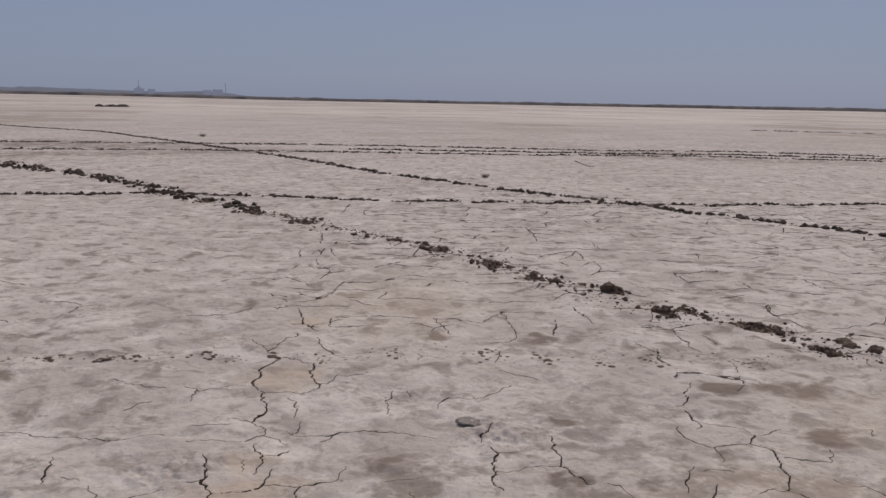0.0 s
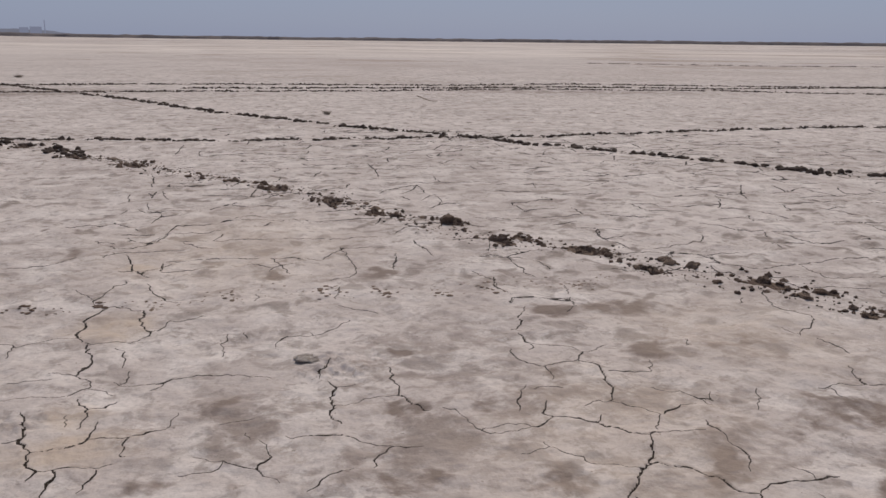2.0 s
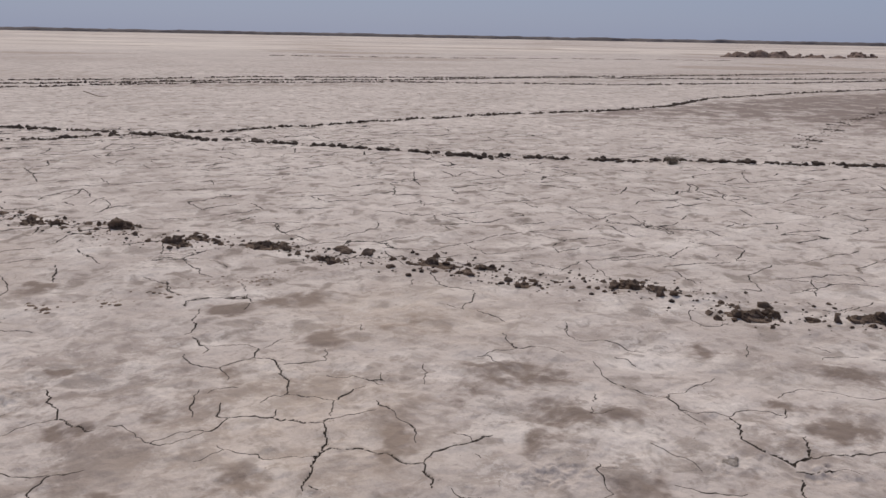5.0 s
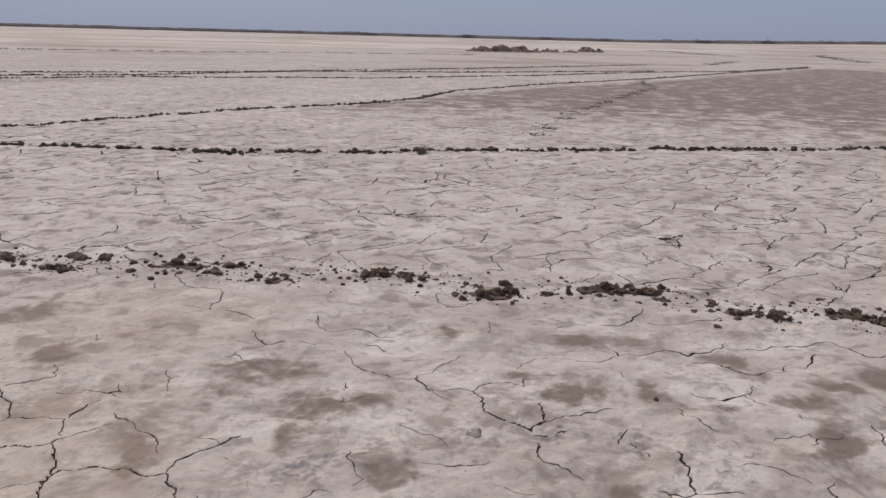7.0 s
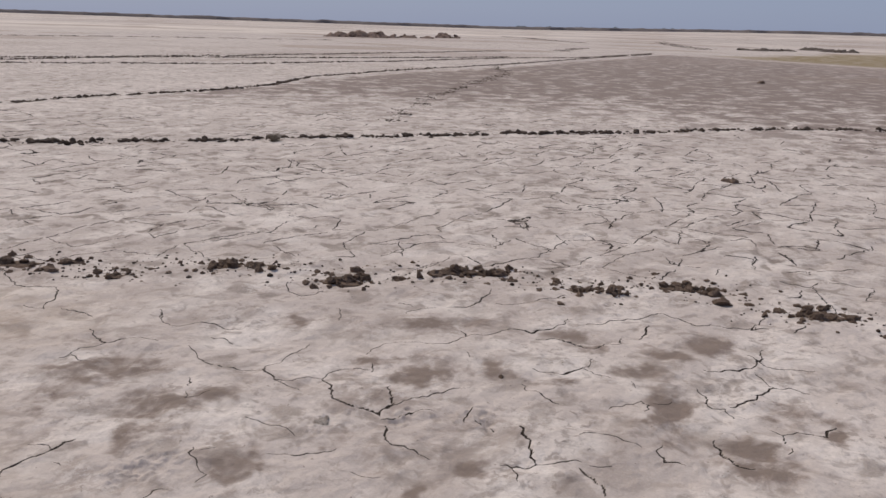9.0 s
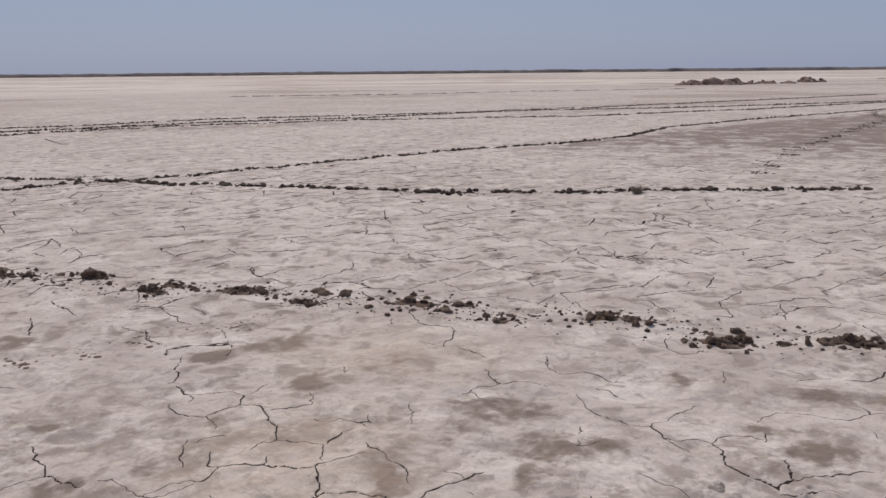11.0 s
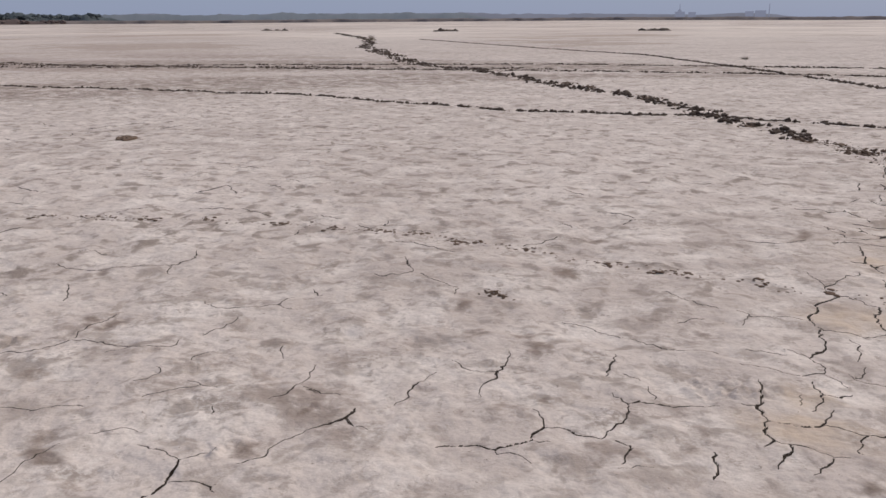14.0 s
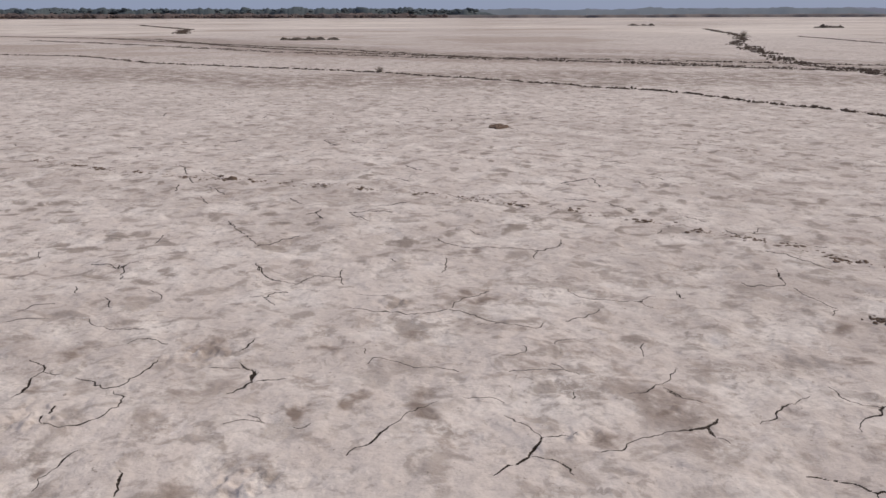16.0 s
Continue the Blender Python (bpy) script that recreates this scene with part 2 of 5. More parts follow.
def groove(p, q, wp, wq, first=False, last=False):
    """Cuts one short straight piece of a crack, wp to wq wide in metres."""
    (px, py), (qx, qy) = p, q
    mx, my, run = (px + qx) / 2, (py + qy) / 2, math.hypot(qx - px, qy - py) or 1e-6
    r, a = math.hypot(mx, my), math.atan2(-mx, my)
    row = STEP[min(np.searchsorted(RAD, r), NR - 1)]
    deep, broad = run / 2 + max(0.05, 1.3 * row), run / 2 + max(0.05, 1.3 * TURN * r)
    i0, i1 = np.searchsorted(RAD, (r - deep, r + deep))
    i0, i1 = max(i0 - 1, 0), min(i1 + 1, NR)
    j0, j1 = np.searchsorted(FRONT, (a - broad / max(r, 0.3), a + broad / max(r, 0.3)))
    j0, j1 = max(j0 - 1, 0), min(j1 + 1, NF)
    if i1 <= i0 or j1 <= j0:
        return
    spot = np.s_[i0:i1, j0:j1]
    x, y = GX[spot], GY[spot]
    ux, uy = (qx - px) / run, (qy - py) / run
    along = (x - px) * ux + (y - py) * uy
    s = np.clip(along / run, 0, 1)
    nx, ny = px + s * run * ux, py + s * run * uy
    d = np.hypot(x - nx, y - ny)
    across = abs(ux * -my + uy * mx) / max(r, 0.1), abs(ux * mx + uy * my) / max(r, 0.1)
    half = np.maximum((wp + (wq - wp) * s) * 0.85, across[0] * 0.21 * STEP[i0:i1, None] + across[1] * 0.16 * TURN * RAD[i0:i1, None])
    side = ux * (y - py) - uy * (x - px)
    sd = np.where(side < 0, -d, d)
    if first:
        sd, half = np.where(along < 0, side, sd), half + np.minimum(along, 0)
    if last:
        sd, half = np.where(along > run, side, sd), half + np.minimum(run - along, 0)
    # which grid points bound a cell that this piece crosses
    cells = np.maximum(np.abs(RAD[i0:i1, None] - np.hypot(nx, ny)) / STEP[i0:i1, None],
                       np.abs(FRONT[None, j0:j1] - np.arctan2(-nx, ny)) / TURN)
    hit = (cells <= 1.1) & (d < np.abs(SIDE[spot]))
    SIDE[spot] = np.where(hit, sd, SIDE[spot])
    OPEN[spot] = np.where(hit, half, OPEN[spot])
    true = (wp + (wq - wp) * s) / 2
    wide = np.maximum(true, across[0] * 0.6 * STEP[i0:i1, None] + across[1] * 0.6 * TURN * RAD[i0:i1, None])
    DIG[spot] = np.maximum(DIG[spot], np.clip(1.15 - d / wide, 0, 1) * np.minimum(1.6 * true, 0.010) * np.clip(true / wide, 0.4, 1))
    RIM[spot] = np.maximum(RIM[spot], np.exp(-((d - 1.3 * wide) / (0.018 + 0.8 * wide)) ** 2) * np.minimum(0.5 * true, 0.0025))


def crack(mm, *xy, ends=0.35):
    """A crack of that many millimetres along a plan line, wandering as dried mud splits and closing at its ends."""
    pts = list(zip(xy[::2], xy[1::2]))
    line = [pts[0]]
    for (ax, ay), (bx, by) in zip(pts, pts[1:]):
        stride = max(0.022, 0.5 * STEP[min(np.searchsorted(RAD, math.hypot(ax, ay)), NR - 1)])
        n = max(2, int(math.hypot(bx - ax, by - ay) / stride))
        lx, ly, walk_off = bx - ax, by - ay, 0.0
        size = math.hypot(lx, ly) or 1
        for k in range(1, n + 1):
            walk_off = 0.45 * walk_off + dice.uniform(-0.012, 0.012)
            o = walk_off * (1 if k < n else 0)
            line.append((ax + lx * k / n - ly / size * o, ay + ly * k / n + lx / size * o))
    n = len(line) - 1
    phase, pace = dice.uniform(0, 6), dice.uniform(0.25, 0.6)
    widths = [0.001 * mm * min(1, ends + (1 - ends) * min(k, n - k) / min(4 if mm > 7 else 9, n / 2)) * (0.85 + 0.3 * math.sin(phase + pace * k)) * dice.uniform(0.7, 1.25)
              for k in range(n + 1)]
    for k in range(n):
        groove(line[k], line[k + 1], widths[k], widths[k + 1], k == 0, k == n - 1)


crack(16, 1.43, 2.85, 1.40, 2.77, 1.35, 2.67, 1.33, 2.65, 1.30, 2.62, 1.26, 2.55, 1.22, 2.50, 1.18, 2.44)
crack(11, 1.35, 2.67, 1.38, 2.66, 1.43, 2.62, 1.48, 2.60, 1.52, 2.54, 1.55, 2.50, 1.57, 2.42)
crack(7, 1.57, 2.42, 1.62, 2.38)
crack(10, 1.62, 2.38, 1.67, 2.42, 1.72, 2.44, 1.79, 2.45, 1.84, 2.44)
crack(8, 1.84, 2.44, 1.91, 2.45, 1.98, 2.47)
crack(12, 1.62, 2.38, 1.59, 2.33, 1.59, 2.28, 1.56, 2.22)
crack(5, 1.85, 2.56, 1.87, 2.51, 1.87, 2.45)
crack(5, 1.83, 2.37, 1.83, 2.33)
crack(6, 1.62, 2.19, 1.62, 2.13, 1.69, 2.08)
crack(9, 1.43, 2.85, 1.39, 2.89, 1.34, 2.95, 1.28, 3.02, 1.22, 3.06, 1.13, 3.10)
crack(7, 1.13, 3.10, 1.08, 3.06, 1.03, 3.02, 0.97, 3.05)
crack(3, 0.97, 3.05, 0.88, 3.04, 0.80, 3.01)
crack(6, 1.13, 3.10, 1.09, 3.15, 1.12, 3.20, 1.14, 3.25)
crack(4, 1.28, 3.02, 1.32, 3.08)
crack(10, 1.43, 2.85, 1.49, 2.88)
crack(6, 1.49, 2.88, 1.54, 2.89, 1.60, 2.87, 1.67, 2.86)
crack(7, 1.49, 2.91, 1.53, 2.99, 1.56, 3.04)
crack(7, 1.56, 3.04, 1.62, 3.09, 1.69, 3.13)
crack(4, 1.69, 3.13, 1.76, 3.12)
crack(8, 1.56, 3.04, 1.52, 3.11, 1.46, 3.16, 1.41, 3.21)
crack(5, 1.41, 3.21, 1.36, 3.23, 1.33, 3.21, 1.28, 3.17)
crack(13, 1.41, 3.21, 1.44, 3.28, 1.47, 3.39, 1.48, 3.50, 1.49, 3.57, 1.47, 3.63, 1.42, 3.67)
crack(5, 1.42, 3.67, 1.37, 3.67, 1.30, 3.65, 1.24, 3.61)
crack(10, 1.42, 3.67, 1.48, 3.79)
crack(6, 1.48, 3.79, 1.58, 3.84, 1.65, 3.89)
crack(4, 1.48, 3.79, 1.43, 3.87, 1.36, 3.90, 1.28, 3.96)
crack(11, 1.28, 3.96, 1.25, 4.00, 1.26, 4.09, 1.25, 4.12)
crack(5, 1.28, 3.96, 1.27, 3.91, 1.23, 3.85)
crack(7, 1.15, 3.89, 1.14, 3.78, 1.17, 3.70, 1.24, 3.61, 1.25, 3.55, 1.23, 3.46)
crack(3, 1.25, 3.37, 1.18, 3.39, 1.12, 3.38)
crack(6, 1.10, 3.43, 1.06, 3.38, 1.02, 3.28, 1.00, 3.18)
crack(8, 1.35, 4.43, 1.31, 4.28, 1.27, 4.21, 1.23, 4.20)
crack(4, 1.41, 4.56, 1.35, 4.43)
crack(4, 1.51, 3.51, 1.61, 3.50, 1.71, 3.49)
crack(4, 1.71, 3.49, 1.72, 3.54, 1.76, 3.58, 1.77, 3.65)
crack(4, 1.65, 3.34, 1.69, 3.29, 1.75, 3.27, 1.79, 3.18, 1.84, 3.14, 1.87, 3.22)
crack(3, 1.79, 3.18, 1.82, 3.10)
crack(9, 1.72, 2.97, 1.71, 2.90, 1.72, 2.84)
crack(5, 1.72, 2.84, 1.71, 2.77, 1.73, 2.71, 1.73, 2.65, 1.71, 2.60, 1.67, 2.53)
crack(4, 2.10, 3.24, 2.04, 3.11, 1.98, 3.02)
crack(5, 1.02, 2.90, 1.03, 2.85, 1.06, 2.80, 1.13, 2.75, 1.14, 2.71, 1.20, 2.69, 1.26, 2.65, 1.30, 2.62)
crack(2.6, 1.03, 2.85, 0.98, 2.83, 0.91, 2.82)
crack(6, 1.21, 2.46, 1.23, 2.42)
crack(6, 2.69, 3.44, 2.64, 3.32, 2.62, 3.21, 2.71, 3.15, 2.75, 3.10, 2.77, 3.02)
crack(4, 2.62, 3.21, 2.52, 3.22, 2.38, 3.21)
crack(4, 2.44, 3.21, 2.42, 3.09)
crack(6, 2.97, 4.74, 2.91, 4.55, 2.85, 4.38, 2.87, 4.27, 2.97, 4.18, 2.94, 4.09, 2.83, 3.98, 2.80, 3.98, 2.72, 3.87)
crack(3, 2.72, 3.87, 2.67, 3.98)
crack(6, 2.79, 3.84, 2.80, 3.75, 2.82, 3.61)
crack(4, 2.08, 3.91, 2.06, 3.81, 2.03, 3.78)
crack(3, 2.76, 4.54, 2.68, 4.43, 2.64, 4.41)
crack(5, 1.78, 4.96, 1.72, 4.72)
crack(5, 1.70, 4.61, 1.58, 4.66, 1.48, 4.68, 1.38, 4.71, 1.34, 4.63)
crack(4, 1.39, 4.77, 1.36, 4.88, 1.35, 4.97, 1.36, 5.11, 1.38, 5.19)
crack(3, 1.72, 4.67, 1.70, 4.61, 1.70, 4.51, 1.61, 4.41)
crack(4, 1.40, 5.84, 1.53, 5.77, 1.60, 5.72, 1.59, 5.57, 1.64, 5.41, 1.60, 5.29, 1.66, 5.20)
crack(4, 1.60, 5.72, 1.80, 5.86)
crack(3, 1.59, 6.20, 1.51, 5.89)
crack(4, 2.55, 6.47, 2.48, 6.21, 2.52, 6.03, 2.56, 5.83)
crack(4, 2.85, 5.70, 2.63, 5.42)
crack(3, 2.81, 5.65, 2.93, 5.63, 3.08, 5.56, 2.99, 5.27)
crack(4, 2.61, 5.26, 2.69, 5.18, 2.84, 5.14, 2.98, 5.11, 2.98, 4.98, 2.90, 4.85)
crack(3, 2.63, 5.07, 2.60, 4.90)
crack(4, 3.09, 3.42, 3.00, 3.29)
crack(6, 2.83, 2.88, 2.80, 2.80, 2.76, 2.74, 2.74, 2.66, 2.76, 2.60, 2.79, 2.54, 2.81, 2.47, 2.84, 2.41)
crack(3.5, 2.87, 2.42, 2.89, 2.44, 2.97, 2.42, 3.09, 2.44, 3.21, 2.47)
crack(12, 2.87, 2.42, 2.82, 2.37, 2.79, 2.29)
crack(5, 2.79, 2.29, 2.79, 2.21, 2.78, 2.13)
crack(7, 2.79, 2.29, 2.84, 2.23, 2.91, 2.20, 2.94, 2.15)
crack(6, 2.94, 2.15, 3.00, 2.17, 3.07, 2.15)
crack(4, 3.07, 2.15, 3.12, 2.09, 3.14, 2.04)
crack(12, 2.94, 2.15, 2.91, 2.08, 2.84, 2.01, 2.80, 1.94, 2.79, 1.88, 2.81, 1.82, 2.82, 1.77, 2.81, 1.73)
crack(11, 2.81, 1.73, 2.86, 1.75, 2.93, 1.76, 3.00, 1.82, 3.06, 1.87)
crack(7, 2.86, 1.75, 2.92, 1.73, 2.99, 1.72, 3.07, 1.68, 3.15, 1.64, 3.23, 1.60)
crack(10, 2.76, 1.66, 2.71, 1.62, 2.65, 1.56)
crack(7, 2.65, 1.56, 2.65, 1.52, 2.66, 1.45, 2.64, 1.37)
crack(6, 3.20, 2.08, 3.12, 2.02)
crack(3, 2.79, 1.71, 2.85, 1.67, 2.92, 1.63, 2.97, 1.57)
crack(4, 2.50, 1.68, 2.43, 1.71, 2.39, 1.75, 2.36, 1.80, 2.31, 1.84)
crack(2.6, 2.46, 2.11, 2.48, 2.03, 2.50, 1.97, 2.47, 1.86)
crack(5, 2.19, 2.09, 2.13, 2.02, 2.10, 1.96, 2.09, 1.90, 2.03, 1.89)
crack(4, 2.16, 2.06, 2.23, 2.01)
crack(5, 2.60, 2.60, 2.52, 2.51)
crack(4, 2.49, 2.49, 2.44, 2.44, 2.54, 2.40)
crack(4, 2.99, 2.91, 3.01, 2.82, 3.00, 2.77)
crack(5, 3.87, 3.25, 3.76, 3.13, 3.75, 3.03, 3.81, 2.98, 3.90, 3.00)
crack(4, 3.70, 2.71, 3.61, 2.62, 3.54, 2.57)
crack(5, 3.86, 2.38, 3.93, 2.40, 4.08, 2.33)
crack(4, 3.99, 2.53, 3.99, 2.43)
crack(8, 4.12, 2.25, 4.22, 2.19, 4.33, 2.20, 4.45, 2.21, 4.54, 2.26)
crack(4, 4.33, 2.11, 4.35, 2.04, 4.44, 1.97, 4.58, 1.91, 4.70, 1.85)
crack(5, 4.64, 3.09, 4.59, 2.99)
crack(5, 4.57, 2.90, 4.59, 2.84, 4.79, 2.85)
crack(9, 3.83, 2.01, 3.76, 1.94)
crack(7, 3.76, 1.94, 3.68, 1.95, 3.59, 1.99, 3.54, 2.07, 3.51, 2.13)
crack(3, 3.51, 2.13, 3.45, 2.19, 3.37, 2.20, 3.28, 2.18)
crack(7, 3.76, 1.94, 3.85, 1.87, 3.93, 1.84, 4.01, 1.83, 4.04, 1.78, 4.03, 1.71, 4.10, 1.70, 4.19, 1.66, 4.25, 1.64, 4.36, 1.67)
crack(4, 3.57, 1.81, 3.52, 1.76)
crack(5, 4.04, 1.57, 4.03, 1.49, 3.99, 1.41)
crack(6, 3.42, 1.43, 3.37, 1.38, 3.36, 1.30, 3.34, 1.21)
crack(9, 2.96, 1.43, 3.03, 1.46, 3.09, 1.47)
crack(2.6, 2.99, 1.40, 2.97, 1.30)
crack(9, 3.04, 1.23, 2.99, 1.19, 2.94, 1.13)
crack(4, 6.21, 3.12, 6.26, 2.98, 6.01, 2.83)
crack(4, 6.26, 2.98, 6.42, 3.02)
crack(4, 5.72, 2.97, 5.58, 2.81, 5.35, 2.73)
crack(4, 5.12, 3.38, 4.81, 3.11)
crack(8, -1.04, 6.10, -0.98, 5.93, -0.94, 5.71, -0.89, 5.63, -0.80, 5.52)
crack(7, -0.93, 5.66, -1.01, 5.65)
crack(8, -0.78, 5.31, -0.73, 5.17, -0.63, 5.01, -0.56, 4.96)
crack(7, -0.92, 5.38, -0.90, 5.33, -0.97, 5.29, -0.98, 5.17, -1.02, 5.05, -1.03, 4.98)
crack(3, -1.04, 5.02, -1.18, 5.24)
crack(5, -1.03, 4.98, -0.94, 4.89, -0.90, 4.92, -0.80, 4.82, -0.72, 4.80)
crack(12, -0.94, 4.89, -0.97, 4.82, -1.02, 4.67, -0.99, 4.55, -1.01, 4.47, -0.95, 4.32)
crack(9, -0.72, 4.80, -0.71, 4.67, -0.72, 4.64, -0.68, 4.50, -0.64, 4.43, -0.63, 4.36)
crack(5, -0.64, 4.43, -0.60, 4.46, -0.55, 4.57, -0.37, 4.64)
crack(5, -0.95, 4.32, -0.89, 4.26, -0.77, 4.29, -0.71, 4.27, -0.63, 4.36)
crack(10, -0.92, 4.28, -0.91, 4.21, -0.84, 4.01, -0.86, 3.94, -0.88, 3.85)
crack(4, -0.88, 3.85, -0.98, 3.87)
crack(6, -0.88, 3.85, -0.81, 3.78, -0.79, 3.76, -0.79, 3.69, -0.82, 3.66, -0.86, 3.61)
crack(3.5, -0.86, 3.61, -0.96, 3.60, -1.12, 3.61)
crack(7, -0.81, 3.59, -0.79, 3.52, -0.74, 3.46, -0.74, 3.36, -0.75, 3.29)
crack(7, -0.74, 3.46, -0.68, 3.48, -0.65, 3.57)
crack(4, -0.79, 3.69, -0.71, 3.67, -0.68, 3.63)
crack(7, -0.77, 4.20, -0.72, 4.15, -0.69, 4.01, -0.69, 3.92)
crack(6, -0.65, 3.89, -0.65, 3.80, -0.67, 3.73)
crack(5.5, -0.70, 3.77, -0.67, 3.73, -0.58, 3.73, -0.48, 3.74, -0.45, 3.77, -0.34, 3.79, -0.23, 3.78, -0.12, 3.76, -0.01, 3.71)
crack(4, -0.48, 3.74, -0.53, 3.66)
crack(13, -1.00, 3.46, -0.96, 3.36, -0.93, 3.25, -0.94, 3.21, -0.90, 3.14, -0.87, 3.10)
crack(9, -0.94, 3.21, -1.00, 3.21)
crack(10, -0.87, 3.10, -0.80, 3.11, -0.74, 3.13, -0.69, 3.18, -0.69, 3.26, -0.68, 3.34)
crack(8, -0.69, 3.18, -0.61, 3.16, -0.53, 3.16)
crack(9, -0.53, 3.16, -0.55, 3.04)
crack(7, -0.53, 3.16, -0.47, 3.20, -0.41, 3.24)
crack(4, -0.41, 3.24, -0.40, 3.31, -0.38, 3.38)
crack(5, -0.55, 3.04, -0.52, 3.02)
crack(13, -0.87, 3.10, -0.86, 3.00, -0.81, 2.95, -0.83, 2.89)
crack(6, -0.81, 2.95, -0.76, 2.95, -0.68, 2.96, -0.61, 2.95)
crack(12, -0.76, 2.95, -0.74, 2.88, -0.75, 2.76)
crack(9, -0.61, 2.95, -0.61, 2.89, -0.63, 2.83, -0.64, 2.77)
crack(3, -0.61, 2.95, -0.56, 2.98)
crack(5, -0.82, 3.43, -0.80, 3.31)
crack(5, -1.34, 4.34, -1.26, 4.29, -1.26, 4.15)
crack(4, -1.26, 4.29, -1.19, 4.33, -1.09, 4.38, -1.00, 4.39)
crack(3, -0.96, 3.79, -1.14, 3.77)
crack(7, 0.27, 3.89, 0.24, 3.82, 0.20, 3.75, 0.20, 3.67)
crack(11, 0.24, 3.63, 0.27, 3.56, 0.25, 3.51, 0.24, 3.40, 0.25, 3.34, 0.23, 3.27, 0.27, 3.18)
crack(4, 0.27, 3.56, 0.36, 3.60)
crack(3.5, 0.24, 3.37, 0.32, 3.39, 0.43, 3.44, 0.53, 3.43)
crack(8, 0.53, 3.77, 0.53, 3.58, 0.54, 3.48, 0.56, 3.37, 0.64, 3.24)
crack(7, 0.05, 3.10, 0.16, 3.08, 0.25, 3.06, 0.35, 3.01, 0.45, 2.95)
crack(8, 0.45, 2.95, 0.38, 2.89, 0.36, 2.80)
crack(4, 0.45, 2.95, 0.56, 2.94)
crack(6, -0.05, 3.08, -0.02, 3.02, 0.00, 2.94, -0.05, 2.85, 0.03, 2.75)
crack(3, -0.10, 3.15, -0.08, 3.08)
crack(5, -0.05, 2.85, -0.17, 2.92, -0.28, 2.97)
crack(4, -0.17, 2.92, -0.21, 2.85, -0.32, 2.84)
crack(5, 0.12, 2.67, 0.17, 2.72, 0.23, 2.77, 0.29, 2.80)
crack(4, -0.21, 3.23, -0.13, 3.26, -0.07, 3.27)
crack(4, -0.24, 4.37, -0.24, 4.28, -0.27, 4.24, -0.24, 4.10, -0.25, 4.02)
crack(6, -0.16, 4.36, -0.14, 4.29)
crack(6, -0.00, 4.12, 0.02, 4.21, 0.06, 4.28, 0.20, 4.28, 0.18, 4.33)
crack(7, 0.20, 4.28, 0.31, 4.36, 0.40, 4.48)
crack(3, 0.35, 4.74, 0.46, 4.66, 0.56, 4.59)
crack(6, 0.38, 5.10, 0.34, 4.86)
crack(4, 0.44, 6.14, 0.48, 5.86, 0.51, 5.61, 0.51, 5.41, 0.46, 5.30, 0.33, 5.29)
crack(4, -0.05, 5.51, -0.02, 5.63, 0.11, 5.69)
crack(3, -0.22, 5.74, -0.04, 5.59)
crack(3, -0.12, 5.04, -0.10, 4.96, -0.12, 4.88)
crack(4, -1.11, 6.67, -1.03, 6.53, -0.92, 6.41, -0.87, 6.57, -0.84, 6.85)
crack(3, -1.34, 6.57, -1.18, 6.49)
crack(4, -1.15, 6.12, -1.14, 6.20)
crack(3, -0.86, 5.60, -0.77, 5.71, -0.70, 5.84)
crack(3, -1.78, 5.85, -1.63, 5.81, -1.45, 5.89, -1.36, 6.07)
crack(4, 1.27, 5.35, 1.32, 5.25, 1.36, 5.14, 1.33, 5.01, 1.39, 4.77)
crack(4, 1.34, 4.63, 1.38, 4.71, 1.67, 4.65, 1.70, 4.61)
crack(4, 1.41, 5.77, 1.60, 5.72, 1.79, 5.83)
crack(4, 1.59, 5.57, 1.63, 5.35)
crack(5, 2.58, 6.63, 2.48, 6.26, 2.52, 6.03, 2.54, 5.79)
crack(4, 2.63, 5.42, 2.77, 5.54, 2.82, 5.69)
crack(3, 0.69, 3.24, 0.74, 3.22, 0.77, 3.12, 0.80, 3.01, 0.83, 2.98, 1.03, 3.02)
crack(5, 3.06, 3.38, 3.00, 3.29, 2.97, 3.19)
crack(4, 2.97, 3.19, 3.09, 3.11, 3.14, 2.92)
crack(6, 1.84, 1.94, 1.91, 1.95, 1.95, 1.92)
crack(3, 2.41, 1.54, 2.41, 1.48, 2.44, 1.43)
crack(6, 4.33, 1.55, 4.48, 1.45, 4.62, 1.34, 4.73, 1.29, 4.74, 1.20, 4.67, 1.08, 4.79, 0.99, 4.84, 0.86, 4.91, 0.76)
crack(7, 4.84, 0.86, 4.95, 0.82, 5.07, 0.83)
crack(6, 3.97, 1.66, 4.04, 1.57, 3.99, 1.45, 4.00, 1.36)
crack(8, 4.00, 1.36, 4.07, 1.36, 4.13, 1.36)
crack(4, 4.13, 1.36, 4.14, 1.31)
crack(7, 4.14, 1.31, 4.18, 1.29, 4.26, 1.32)
crack(8, 4.28, 1.24, 4.35, 1.24, 4.49, 1.27)
crack(7, 3.59, 1.47, 3.60, 1.40, 3.66, 1.33, 3.74, 1.30, 3.81, 1.29, 3.89, 1.31)
crack(6, 3.74, 1.30, 3.72, 1.23, 3.73, 1.15)
crack(10, 3.04, 1.23, 2.97, 1.16, 2.94, 1.13, 2.87, 1.09, 2.84, 1.05)
crack(8, 2.84, 1.05, 2.77, 1.11, 2.76, 1.15)
crack(8, 2.84, 1.05, 2.87, 1.00, 2.92, 0.96, 2.94, 0.92)
crack(6, 2.77, 1.11, 2.73, 1.06, 2.69, 1.04)
crack(12, 2.90, 0.91, 2.87, 0.84, 2.85, 0.80, 2.80, 0.77)
crack(6, 3.13, 1.02, 3.17, 0.99, 3.20, 0.93, 3.19, 0.87, 3.18, 0.79)
